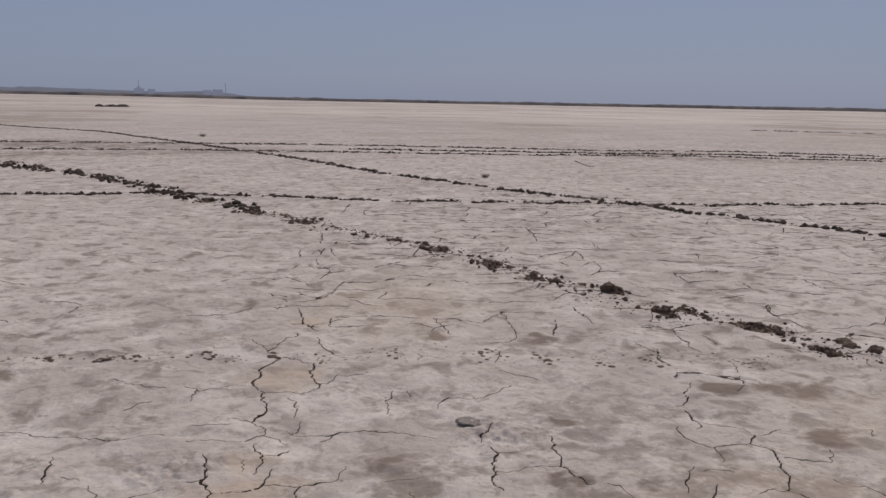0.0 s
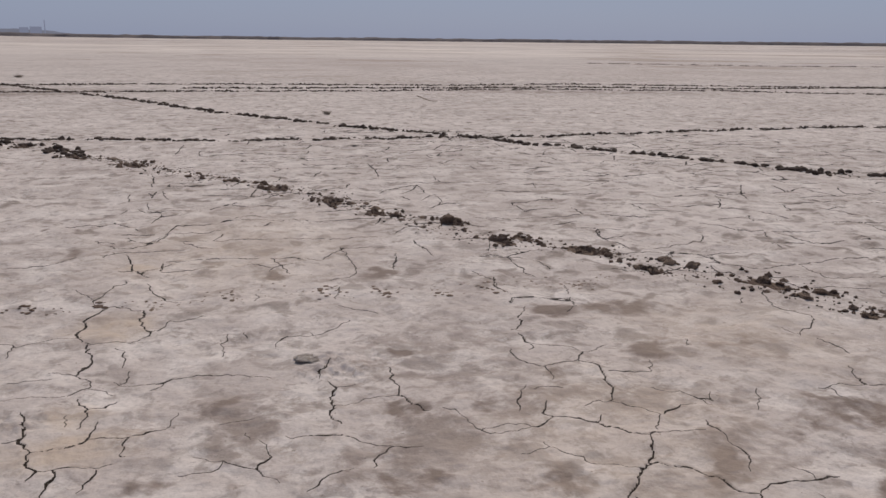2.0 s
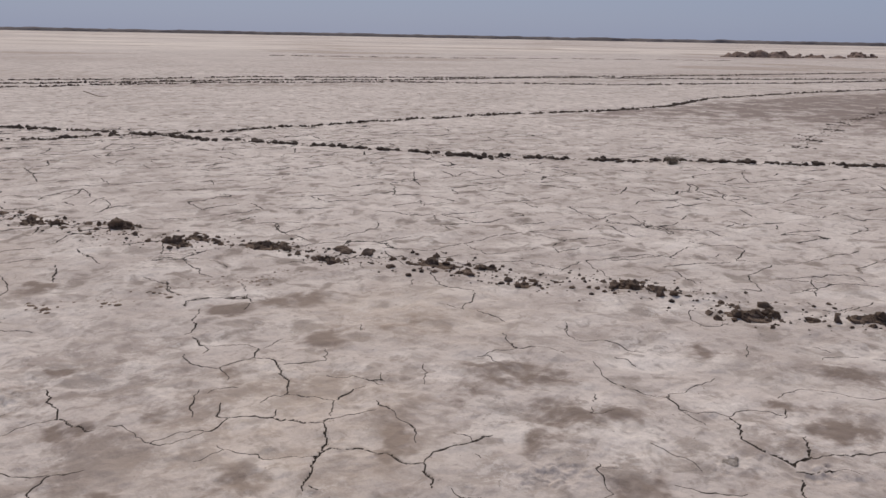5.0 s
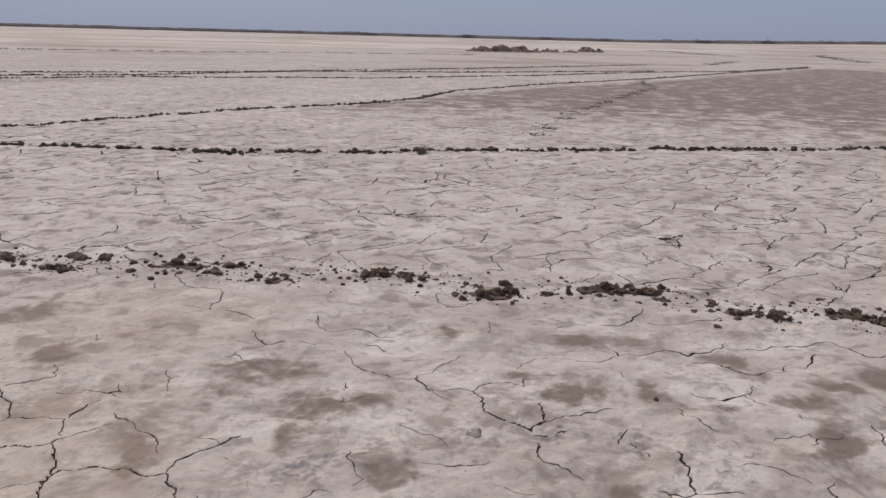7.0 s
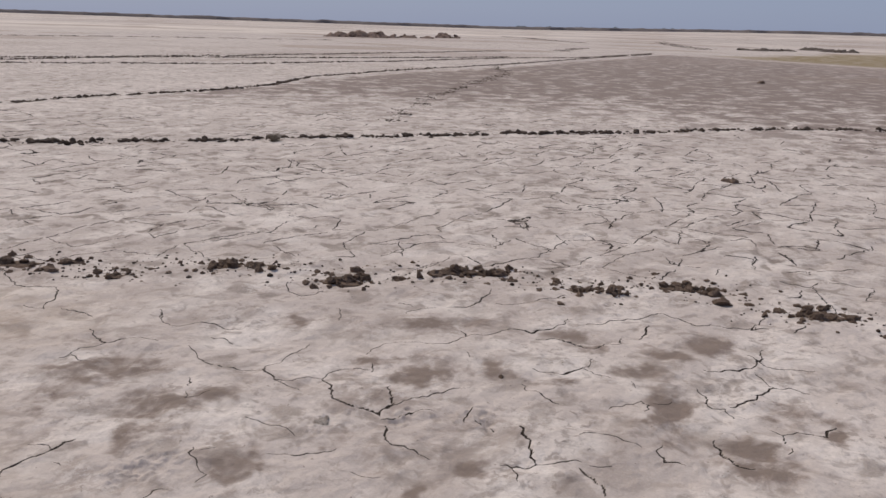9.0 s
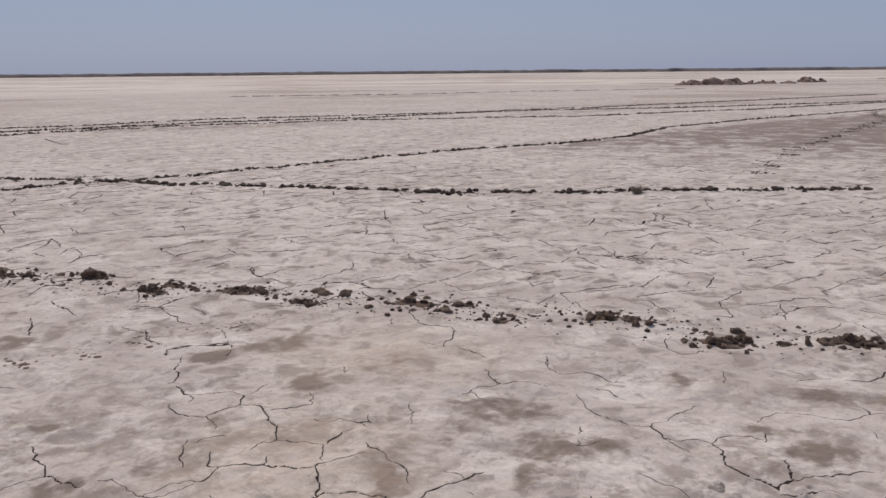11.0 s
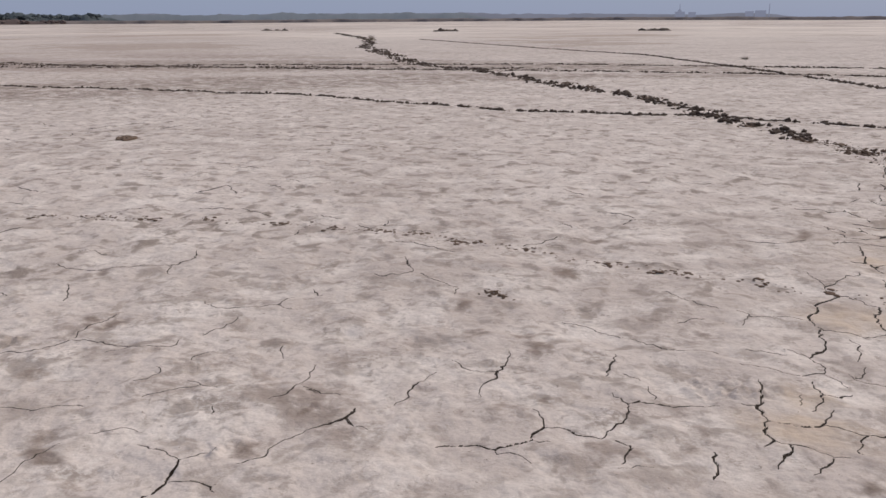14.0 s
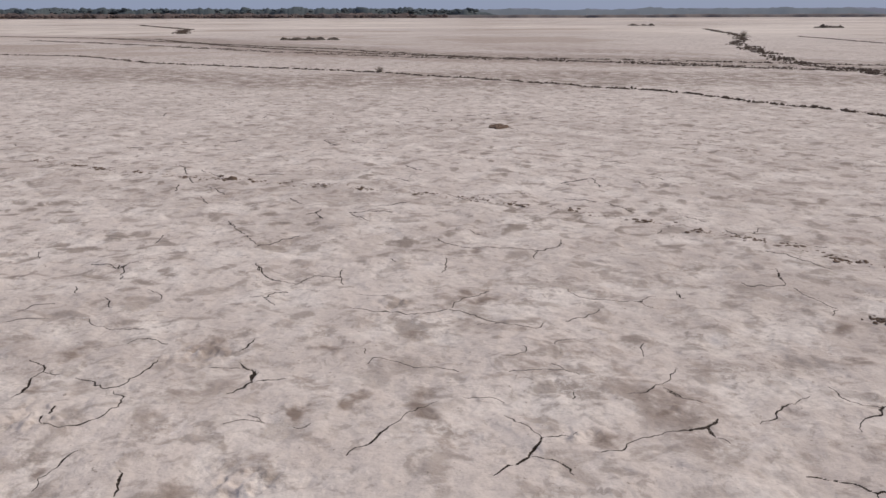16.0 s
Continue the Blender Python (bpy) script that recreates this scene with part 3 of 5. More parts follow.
crack(4, 3.74, 1.06, 3.69, 1.02)
crack(5, 3.43, 1.03, 3.51, 0.99, 3.58, 0.95)
crack(8, 3.58, 0.95, 3.56, 0.91, 3.51, 0.89, 3.48, 0.90)
crack(3, 3.59, 0.90, 3.67, 0.85)
crack(6, 3.26, 0.74, 3.21, 0.74, 3.17, 0.72, 3.14, 0.69, 3.17, 0.62)
crack(9, 3.87, 0.81, 3.79, 0.74, 3.71, 0.69)
crack(3, 3.71, 0.69, 3.75, 0.65, 3.67, 0.59)
crack(9, 3.78, 0.64, 3.84, 0.60, 3.94, 0.57, 4.03, 0.56, 4.11, 0.54, 4.17, 0.49)
crack(3, 4.17, 0.49, 4.16, 0.40)
crack(6, 4.11, 0.54, 4.17, 0.60, 4.21, 0.65)
crack(7, 4.08, 0.85, 4.12, 0.78, 4.21, 0.71, 4.30, 0.67, 4.39, 0.67, 4.56, 0.70)
crack(4, 4.40, 0.74, 4.34, 0.66, 4.33, 0.57, 4.41, 0.43)
crack(9, 3.44, 0.60, 3.35, 0.55, 3.31, 0.50, 3.28, 0.44, 3.30, 0.41)
crack(8, 3.68, 0.45, 3.65, 0.40, 3.71, 0.33, 3.74, 0.25, 3.81, 0.25, 3.86, 0.24)
crack(7, 3.65, 0.40, 3.56, 0.37)
crack(6, 3.54, 0.34, 3.48, 0.34)
crack(4, 2.94, 0.89, 3.00, 0.83)
crack(5, 4.91, 0.64, 5.04, 0.61)
crack(6, 5.50, 0.81, 5.57, 0.75, 5.78, 0.78)
crack(5, 5.91, 1.69, 5.82, 1.57, 5.84, 1.48)
crack(5, 6.23, 1.57, 6.46, 1.56, 6.61, 1.62)
crack(4, 5.70, 1.29, 5.87, 1.31)
crack(5, 6.63, 1.14, 6.44, 0.97)
crack(4, 6.11, 0.95, 6.25, 0.86)
crack(4, 5.85, 2.10, 6.01, 2.13, 6.02, 2.21)
crack(7, -3.45, 4.25, -3.31, 4.10, -3.18, 3.98, -3.17, 3.94)
crack(4, -3.37, 3.83, -3.30, 3.81, -3.17, 3.94)
crack(7, -3.12, 3.97, -3.02, 3.91, -2.88, 3.90, -2.80, 3.90)
crack(5, -2.80, 3.90, -2.73, 3.75)
crack(7, -3.49, 3.42, -3.33, 3.33)
crack(5, -2.03, 3.69, -1.92, 3.68, -1.76, 3.65, -1.60, 3.63, -1.43, 3.61, -1.23, 3.66)
crack(4, -1.76, 4.42, -1.65, 4.35, -1.53, 4.29, -1.42, 4.29)
crack(3, -1.53, 3.97, -1.44, 4.12)
crack(7, -1.63, 3.42, -1.59, 3.31, -1.56, 3.16)
crack(5, -2.20, 2.93, -2.08, 2.90, -1.97, 2.94)
crack(7, -2.04, 3.16, -1.98, 3.03, -1.97, 2.94, -1.93, 2.86, -1.95, 2.79, -1.89, 2.68)
crack(5, -2.20, 2.81, -2.19, 2.71, -2.18, 2.60, -2.15, 2.54, -2.16, 2.45)
crack(7, -1.46, 3.00, -1.38, 2.96, -1.29, 3.02, -1.20, 3.06, -1.15, 3.11, -1.07, 3.15)
crack(7, -1.38, 2.96, -1.34, 2.86, -1.34, 2.74, -1.34, 2.62)
crack(9, -1.66, 2.69, -1.59, 2.65, -1.56, 2.60, -1.56, 2.54, -1.54, 2.47)
crack(9, -1.56, 2.60, -1.49, 2.63, -1.40, 2.61, -1.34, 2.62)
crack(12, -1.29, 2.64, -1.23, 2.62, -1.21, 2.55, -1.20, 2.48)
crack(14, -0.97, 2.76, -0.95, 2.69, -0.92, 2.64, -0.91, 2.57)
crack(9, -2.26, 2.33, -2.23, 2.28, -2.23, 2.24, -2.16, 2.20)
crack(6, -2.23, 2.24, -2.24, 2.18)
crack(4, -2.57, 2.36, -2.47, 2.36, -2.38, 2.38)
crack(4, -1.37, 3.16, -1.30, 3.05)
crack(4, -1.51, 3.23, -1.41, 3.18)
crack(4, -4.29, 4.80, -4.12, 4.74)
crack(3, -4.82, 4.89, -4.48, 4.83)
crack(3, -4.10, 4.86, -4.20, 5.07)
crack(4, -3.02, 5.67, -2.90, 5.58)
crack(6, -5.22, 1.58, -5.10, 1.57, -4.97, 1.57, -4.88, 1.61)
crack(5, -4.88, 1.61, -4.80, 1.70, -4.88, 1.82, -4.74, 1.94, -4.88, 2.01)
crack(4, -4.74, 1.94, -4.63, 1.89)
crack(4, -4.69, 1.35, -4.62, 1.41, -4.48, 1.41)
crack(3, -4.62, 1.41, -4.71, 1.50, -4.68, 1.57)
crack(5, -6.37, 2.42, -6.38, 2.51, -6.14, 2.46)
crack(4, -6.38, 2.51, -6.50, 2.60)
crack(5, -5.25, 2.92, -5.11, 2.90, -4.89, 2.98, -4.74, 3.15, -4.56, 3.31, -4.58, 3.49, -4.70, 3.60)
crack(3, -4.59, 3.28, -4.43, 3.16)
crack(3, -5.43, 3.20, -5.17, 3.24)
crack(5, -4.77, 2.69, -4.62, 2.60, -4.51, 2.50)
crack(6, -4.94, 2.38, -4.83, 2.36)
crack(4, -3.91, 2.18, -3.98, 2.25, -4.03, 2.42, -4.06, 2.53)
crack(5, -4.20, 1.71, -4.05, 1.84, -3.92, 1.96, -3.91, 2.07, -3.90, 2.15)
crack(6, -3.90, 2.15, -3.77, 2.21, -3.60, 2.26, -3.51, 2.29, -3.42, 2.37, -3.46, 2.44)
crack(3, -3.60, 2.26, -3.63, 2.15)
crack(3, -4.38, 1.84, -4.26, 1.96, -4.28, 2.01)
crack(5, -3.83, 2.92, -3.73, 2.88, -3.63, 2.88, -3.50, 3.02, -3.44, 3.08, -3.46, 3.24)
crack(3, -3.44, 3.08, -3.33, 3.08)
crack(6, -3.64, 1.52, -3.57, 1.49)
crack(5, -3.47, 1.45, -3.51, 1.50, -3.45, 1.54)
crack(3, -3.45, 1.54, -3.32, 1.60, -3.26, 1.70, -3.19, 1.75)
crack(3, -3.42, 2.55, -3.42, 2.74, -3.49, 2.84)
crack(3, -3.19, 2.29, -3.22, 2.35, -3.21, 2.45)
crack(6, -3.24, 2.14, -3.17, 2.11)
crack(3, -3.19, 1.98, -3.17, 2.11)
crack(3, -3.02, 2.13, -2.84, 2.14)
crack(2.6, -3.04, 1.91, -2.97, 2.07, -2.93, 2.13)
crack(5, -3.00, 2.68, -2.89, 2.57)
crack(6, -2.60, 2.19, -2.58, 2.24, -2.59, 2.32, -2.62, 2.44)
crack(5, -2.74, 2.02, -2.69, 1.97)
crack(16, -3.70, 1.00, -3.56, 0.95)
crack(7, -3.56, 0.95, -3.55, 1.01, -3.52, 1.08)
crack(7, -2.77, 1.00, -2.80, 1.08, -2.82, 1.14, -2.88, 1.23, -2.90, 1.29, -2.93, 1.32)
crack(4, -2.93, 1.32, -2.95, 1.43, -2.97, 1.51)
crack(3, -2.95, 1.61, -2.87, 1.72, -2.82, 1.73)
crack(8, -2.73, 1.66, -2.65, 1.65, -2.58, 1.67, -2.49, 1.65)
crack(11, -2.49, 1.65, -2.45, 1.59, -2.42, 1.54, -2.40, 1.47, -2.40, 1.42, -2.37, 1.35)
crack(7, -2.42, 1.54, -2.36, 1.59, -2.28, 1.61, -2.24, 1.59)
crack(5, -2.49, 1.65, -2.47, 1.71, -2.44, 1.78)
crack(6, -2.31, 1.75, -2.28, 1.81, -2.31, 1.90)
crack(4, -2.31, 1.90, -2.31, 1.96, -2.29, 2.08)
crack(4, -3.08, 0.93, -3.05, 0.97, -3.07, 1.00)
crack(7, -2.29, 2.08, -2.24, 2.18, -2.23, 2.24, -2.24, 2.31)
crack(6, -2.23, 2.24, -2.16, 2.20, -2.10, 2.21)
crack(5, -3.46, 3.40, -3.33, 3.33)
crack(3, -2.54, 2.35, -2.38, 2.38)
crack(4, -2.62, 2.44, -2.71, 2.59)
crack(8, -1.82, 2.25, -1.77, 2.30, -1.68, 2.35, -1.63, 2.35, -1.54, 2.47, -1.48, 2.50)
crack(5, -1.63, 2.35, -1.61, 2.33)
crack(4, -1.61, 2.33, -1.54, 2.35, -1.47, 2.33)
crack(3, -1.20, 2.44, -1.16, 2.50, -1.10, 2.53)
crack(6, -5.71, 0.87, -5.56, 0.87, -5.40, 0.81)
crack(3, -5.85, 0.73, -5.66, 0.86)
crack(4, -5.66, 0.86, -5.71, 0.99)
crack(6, -5.26, 1.60, -5.07, 1.57, -4.97, 1.57, -4.88, 1.61)
crack(6, -6.13, 1.20, -6.39, 1.33)
crack(4, -6.38, 0.50, -6.18, 0.48)
crack(4, -5.11, 0.90, -5.04, 0.93, -4.92, 0.92)
crack(7, -5.09, 0.66, -4.90, 0.66)
crack(4, -5.38, 0.56, -5.26, 0.54)
crack(5, -4.98, 0.13, -4.93, 0.23, -4.90, 0.34)
crack(4, -5.10, 0.22, -5.17, 0.32, -5.13, 0.41)
crack(5, -4.76, 0.52, -4.63, 0.54, -4.56, 0.58, -4.47, 0.72)
crack(4, -4.29, 0.60, -4.32, 0.66, -4.26, 0.73, -4.18, 0.76)
crack(8, -4.32, 0.18, -4.23, 0.22, -4.14, 0.21, -4.08, 0.15, -4.01, 0.13, -3.91, 0.06)
crack(4, -4.14, 0.21, -4.08, 0.27)
crack(6, -4.02, 0.32, -3.94, 0.37, -3.82, 0.40, -3.82, 0.48, -3.88, 0.55, -3.95, 0.63, -4.01, 0.67)
crack(5, -3.78, 0.43, -3.68, 0.45, -3.60, 0.41, -3.55, 0.35, -3.52, 0.27, -3.53, 0.18, -3.58, 0.13)
crack(9, -3.73, 0.20, -3.66, 0.17, -3.65, 0.14, -3.58, 0.13)
crack(5, -3.31, 0.22, -3.31, 0.19, -3.24, 0.13, -3.20, 0.06, -3.12, 0.03)
crack(7, -3.08, 0.30, -3.02, 0.29, -2.96, 0.27, -2.93, 0.25)
crack(7, -3.92, 1.02, -3.94, 1.04, -4.05, 1.14)
crack(11, -3.81, 0.98, -3.74, 0.98, -3.70, 1.00, -3.56, 0.95, -3.53, 0.90, -3.52, 0.82)
crack(5, -3.56, 0.95, -3.55, 1.01, -3.52, 1.08)
crack(4, -3.74, 0.98, -3.78, 0.89, -3.85, 0.76)
crack(3, -3.24, 0.71, -3.22, 0.81, -3.17, 0.85)
crack(3, -3.27, 0.82, -3.17, 0.85)
crack(7, -1.38, 9.80, -1.33, 9.46, -1.31, 9.23, -1.28, 9.00)
crack(7, -1.25, 8.65, -1.20, 8.39)
crack(6, -1.17, 8.02, -1.14, 7.79)
crack(7, -1.12, 8.69, -1.09, 8.42, -1.02, 8.25)
crack(7, -1.42, 8.64, -1.42, 8.46, -1.37, 8.21)
crack(6, -1.34, 7.59, -1.30, 7.80)
crack(6, -1.22, 7.77, -1.12, 7.63, -1.00, 7.61)
crack(7, -0.99, 7.58, -1.00, 7.34, -1.03, 7.19)
crack(6, -1.42, 7.12, -1.37, 7.21, -1.29, 7.18, -1.18, 7.07)
crack(5, -1.33, 7.30, -1.29, 7.18)
crack(7, -1.12, 7.03, -1.09, 6.89)
crack(7, -1.31, 6.56, -1.26, 6.45)
crack(6, -1.11, 6.57, -1.10, 6.66, -1.13, 6.74)
crack(7, -1.21, 6.40, -1.12, 6.29, -1.02, 6.28, -0.95, 6.38, -0.92, 6.59, -0.88, 6.68)
crack(7, -1.18, 6.05, -1.17, 6.15)
crack(7, -1.35, 11.57, -1.34, 12.49)
crack(8, 7.62, 2.83, 7.67, 2.78, 7.46, 2.72)
crack(8, 8.00, 2.58, 7.83, 2.44, 7.58, 2.32, 7.45, 2.29)
crack(6, 6.68, 2.91, 6.85, 2.82, 6.91, 2.71, 6.85, 2.58, 6.68, 2.44)
crack(6, 6.49, 2.57, 6.69, 2.43)
crack(7, 6.22, 3.22, 6.20, 3.09, 6.16, 2.98, 6.05, 2.87)
crack(6, 6.20, 3.09, 6.38, 3.02)
crack(7, 6.24, 2.47, 6.09, 2.29, 6.04, 2.15, 5.93, 2.10)
crack(6, 6.00, 2.58, 5.82, 2.39)
crack(8, 6.58, 1.71, 6.59, 1.64, 6.47, 1.57, 6.22, 1.57)
crack(7, 6.74, 1.50, 6.90, 1.44, 6.86, 1.37, 6.68, 1.28)
crack(7, 6.77, 1.16, 6.87, 1.11, 6.93, 1.02, 6.92, 0.89)
crack(7, 7.26, 1.68, 7.40, 1.62, 7.57, 1.62)
crack(7, 5.96, 1.71, 5.83, 1.64, 5.83, 1.55, 5.84, 1.43)
crack(7, 9.89, 2.01, 9.40, 1.79, 9.16, 1.70)
crack(8, 10.09, 2.19, 10.49, 2.26)
crack(8, 6.62, 1.12, 6.57, 1.05, 6.41, 0.95)
crack(6, 5.53, 2.55, 5.61, 2.47, 5.57, 2.39)
crack(6, 6.25, 1.40, 6.31, 1.28, 6.34, 1.19)
crack(6, 5.39, 3.16, 5.43, 3.26, 5.40, 3.35)
crack(6, 5.10, 5.38, 5.20, 5.24, 5.30, 5.02, 5.35, 4.92, 5.28, 4.78)
crack(6, 5.41, 5.26, 5.24, 5.07)
crack(6, 5.53, 4.83, 5.58, 4.63, 5.56, 4.50)
crack(8, 6.25, 3.17, 6.19, 3.08, 6.26, 2.99, 6.04, 2.84)
crack(7, 6.22, 3.04, 6.42, 3.03)
crack(8, 6.30, 4.59, 6.13, 4.45)
crack(7, 7.31, 4.00, 7.44, 4.03, 7.65, 4.03)
crack(6, 5.84, 4.74, 6.01, 4.78)
crack(6, 5.95, 6.33, 6.05, 6.27, 6.26, 6.45)
crack(7, 6.63, 6.11, 6.89, 6.16, 7.12, 6.36, 7.23, 6.54)
crack(7, 6.32, 5.79, 6.23, 5.62, 6.27, 5.49)
crack(7, 6.78, 5.60, 7.04, 5.85, 7.14, 6.01, 7.04, 6.13)
crack(6, 4.23, 4.43, 4.35, 4.41, 4.55, 4.34, 4.62, 4.25, 4.69, 4.17)
crack(6, 4.87, 3.26, 4.86, 3.14)
crack(7, 1.17, 8.28, 1.30, 8.49, 1.41, 8.79, 1.44, 8.51, 1.42, 8.30)
crack(6, 1.17, 8.20, 1.23, 8.00)
crack(8, 1.34, 7.53, 1.45, 7.69, 1.52, 7.91, 1.50, 8.15)
crack(6, 0.91, 6.56, 1.03, 6.74, 1.15, 6.75)
crack(7, 1.01, 6.29, 1.02, 6.09)
crack(7, 1.05, 10.49, 1.09, 9.99, 1.09, 9.43)
crack(7, 2.68, 8.83, 2.63, 8.55)
crack(7, 4.88, 8.41, 4.63, 7.96, 4.51, 7.59)
crack(7, 4.72, 7.36, 4.62, 7.02)
crack(7, 4.10, 6.88, 4.02, 6.68, 4.22, 6.72, 4.31, 6.66)
crack(6, 5.82, 8.10, 5.68, 7.79, 5.97, 7.74)
crack(7, 3.88, 6.21, 3.77, 6.00)
crack(6, 2.88, 5.65, 2.99, 5.61, 3.03, 5.49, 3.00, 5.29)
crack(7, 4.97, 4.06, 5.10, 4.14)
crack(6, 5.16, 5.45, 5.07, 5.33, 5.21, 5.11, 5.28, 4.89, 5.25, 4.77)

net = random.Random(21)
# finer, broken net of cracks over the rest of the flat
CW, CH = 0.36, 0.31
nodes = {}
for i in range(-40, 56):
    for j in range(-4, 50):
        nodes[i, j] = ((i + net.uniform(-0.42, 0.42)) * CW, (j + net.uniform(-0.42, 0.42)) * CH)
for (i, j), (ax, ay) in nodes.items():
    for other in ((i + 1, j), (i, j + 1)):
        if other not in nodes or (other[1] > j and (i + j) % 2):
            continue
        bx, by = nodes[other]
        mx, my = (ax + bx) / 2, (ay + by) / 2
        r = math.hypot(mx, my)
        patch = noise.noise(Vector((mx * 0.3, my * 0.3, 7.7))) * 1.6
        chance = (0.74 if mx > -1.2 else 0.05) * (1.25 - 0.06 * r) + (0.30 if mx > -1.2 else 0.1) * patch
        if r < 5.6:
            continue
        if 2.0 < r < 15 and net.random() < chance:
            k = net.uniform(0.75, 1.0)
            thin = (0.65 if mx < -1.2 else 1.1) * min(2.0, 1 + 0.14 * (r - 5))
            crack(net.choice((3, 4, 5, 6.5)) * thin, ax, ay, ax + (bx - ax) * k, ay + (by - ay) * k)

# damp stains, ochre plates, trampled spots: x, y, half width across the way out from the start, half depth along it
SOFT_STAINS_A = ((1.53, 4.42, 0.1, 0.1), (1.83, 3.8, 0.12, 0.15), (2.42, 3.75, 0.15, 0.1), (1.99, 3.33, 0.06, 0.07), (2.43, 3.01, 0.24, 0.1), (1.8, 4.44, 0.13, 0.09),
                 (2, 4.48, 0.13, 0.17), (0.89, 3.25, 0.05, 0.07), (1.3, 3.51, 0.1, 0.1), (0.97, 2.66, 0.09, 0.05), (2.46, 3.64, 0.06, 0.13), (2.55, 2.37, 0.1, 0.09),
                 (3.42, 2.77, 0.05, 0.14), (3.73, 2.2, 0.11, 0.1), (3.82, 2.15, 0.08, 0.09), (3.26, 2.03, 0.11, 0.09), (3.51, 1.61, 0.07, 0.09), (3.4, 1.53, 0.07, 0.08),
                 (4.03, 2.01, 0.08, 0.07), (4.11, 1.58, 0.11, 0.08), (2.53, 1.72, 0.07, 0.06), (3.5, 1.37, 0.15, 0.07), (3.08, 1.35, 0.06, 0.05), (3.83, 2.11, 0.1, 0.11))
SOFT_STAINS_B = ((3.53, 1.61, 0.06, 0.07), (3.54, 1.3, 0.09, 0.07), (3.38, 1.06, 0.08, 0.06), (3.36, 0.84, 0.08, 0.06), (4.42, 0.92, 0.12, 0.14), (4.14, 1.08, 0.08, 0.08),
                 (2.43, 1.29, 0.07, 0.05), (2.7, 1.24, 0.08, 0.07), (3.74, 0.24, 0.03, 0.07), (3.98, 1.34, 0.06, 0.08), (2.76, 0.91, 0.05, 0.04), (3.85, 1.06, 0.11, 0.09),
                 (-3.7, 3.87, 0.07, 0.08), (-2.78, 2.92, 0.14, 0.1), (-2.12, 2.63, 0.08, 0.06), (-1.89, 2.54, 0.06, 0.04), (-1.78, 2.61, 0.12, 0.07), (-2.08, 3.4, 0.09, 0.06),
                 (-2.31, 3.25, 0.08, 0.06), (-2.39, 4.5, 0.14, 0.14), (-1.4, 3.88, 0.06, 0.09), (-1.93, 3.28, 0.09, 0.06), (-2.63, 5.29, 0.17, 0.07), (-3.59, 5.31, 0.07, 0.1))
SOFT_STAINS_C = ((-1.28, 2.56, 0.11, 0.06), (-2.61, 3.59, 0.08, 0.09), (-2.42, 2.23, 0.04, 0.07), (-2.55, 2.72, 0.15, 0.15), (-0.26, 3.49, 0.08, 0.17), (0.67, 5.39, 0.1, 0.1),
                 (0.63, 3.92, 0.06, 0.07), (-0.4, 2.79, 0.07, 0.06), (-0.12, 2.75, 0.05, 0.06), (-1.41, 6.16, 0.08, 0.18), (-0.04, 5.39, 0.1, 0.1), (0.54, 3.28, 0.07, 0.08),
                 (-4.68, 1.76, 0.07, 0.06), (-3.66, 1.83, 0.08, 0.1), (-3.47, 1.19, 0.06, 0.06), (-2.64, 1.33, 0.05, 0.09), (-3.18, 1.56, 0.08, 0.12), (-2.96, 1.43, 0.07, 0.09),
                 (-2.56, 1.4, 0.06, 0.04), (-3.68, 1.38, 0.07, 0.07), (-3.17, 1.21, 0.04, 0.05), (-4.08, 2.25, 0.09, 0.08), (-3.93, 2.37, 0.08, 0.07), (-4.76, 2.95, 0.06, 0.12))
SOFT_STAINS_D = ((-4.11, 2.44, 0.08, 0.06), (-5.04, 1.82, 0.07, 0.08), (-3.02, 1.83, 0.04, 0.03), (-3.21, 2.6, 0.05, 0.05), (-2.31, 1.86, 0.09, 0.09), (-2.17, 1.84, 0.08, 0.04),
                 (-3.72, 3.07, 0.09, 0.08), (-2.56, 2.61, 0.07, 0.09), (-2.75, 3.01, 0.12, 0.08), (-1.78, 2.62, 0.09, 0.05), (-1.64, 2.8, 0.04, 0.04), 
                 (-1.39, 3.9, 0.07, 0.08), (-1.32, 2.42, 0.08, 0.08), (-1.98, 3.31, 0.07, 0.06), (-1.07, 2.84, 0.07, 0.12), (-2.35, 4.57, 0.14, 0.13),
                 (-2.75, 2.86, 0.12, 0.06), (-4.04, 0.88, 0.11, 0.09), (-3.95, 0.2, 0.08, 0.07), (-3.79, 0.6, 0.07, 0.11), (-3.37, 0.46, 0.08, 0.15), (-3.33, 0.26, 0.07, 0.08))
SOFT_STAINS_E = ((-3.27, 0.03, 0.05, 0.06), (-2.9, 0.68, 0.1, 0.1), (-4.32, 0.36, 0.13, 0.08), (-5.47, 0.71, 0.12, 0.07), (-2.9, 0.44, 0.07, 0.04), (-3.45, 1.2, 0.06, 0.06))
STAINS = ((1.61, 2.64, 0.05, 0.12), (2.21, 2.42, 0.08, 0.24), (2.19, 1.87, 0.14, 0.1), (3.21, 1.79, 0.15, 0.13), (0.52, 2.68, 0.06, 0.08), (0.96, 2.61, 0.06, 0.08),
          (0.88, 3.18, 0.04, 0.09), (3.57, 0.79, 0.11, 0.19), (3.39, 0.68, 0.09, 0.14), (3.4, 0.48, 0.12, 0.15), (3.88, 0.41, 0.15, 0.1), (3.29, 0.35, 0.13, 0.09),
          (-3.2, 1, 0.06, 0.06), (-3.18, 1, 0.05, 0.05))
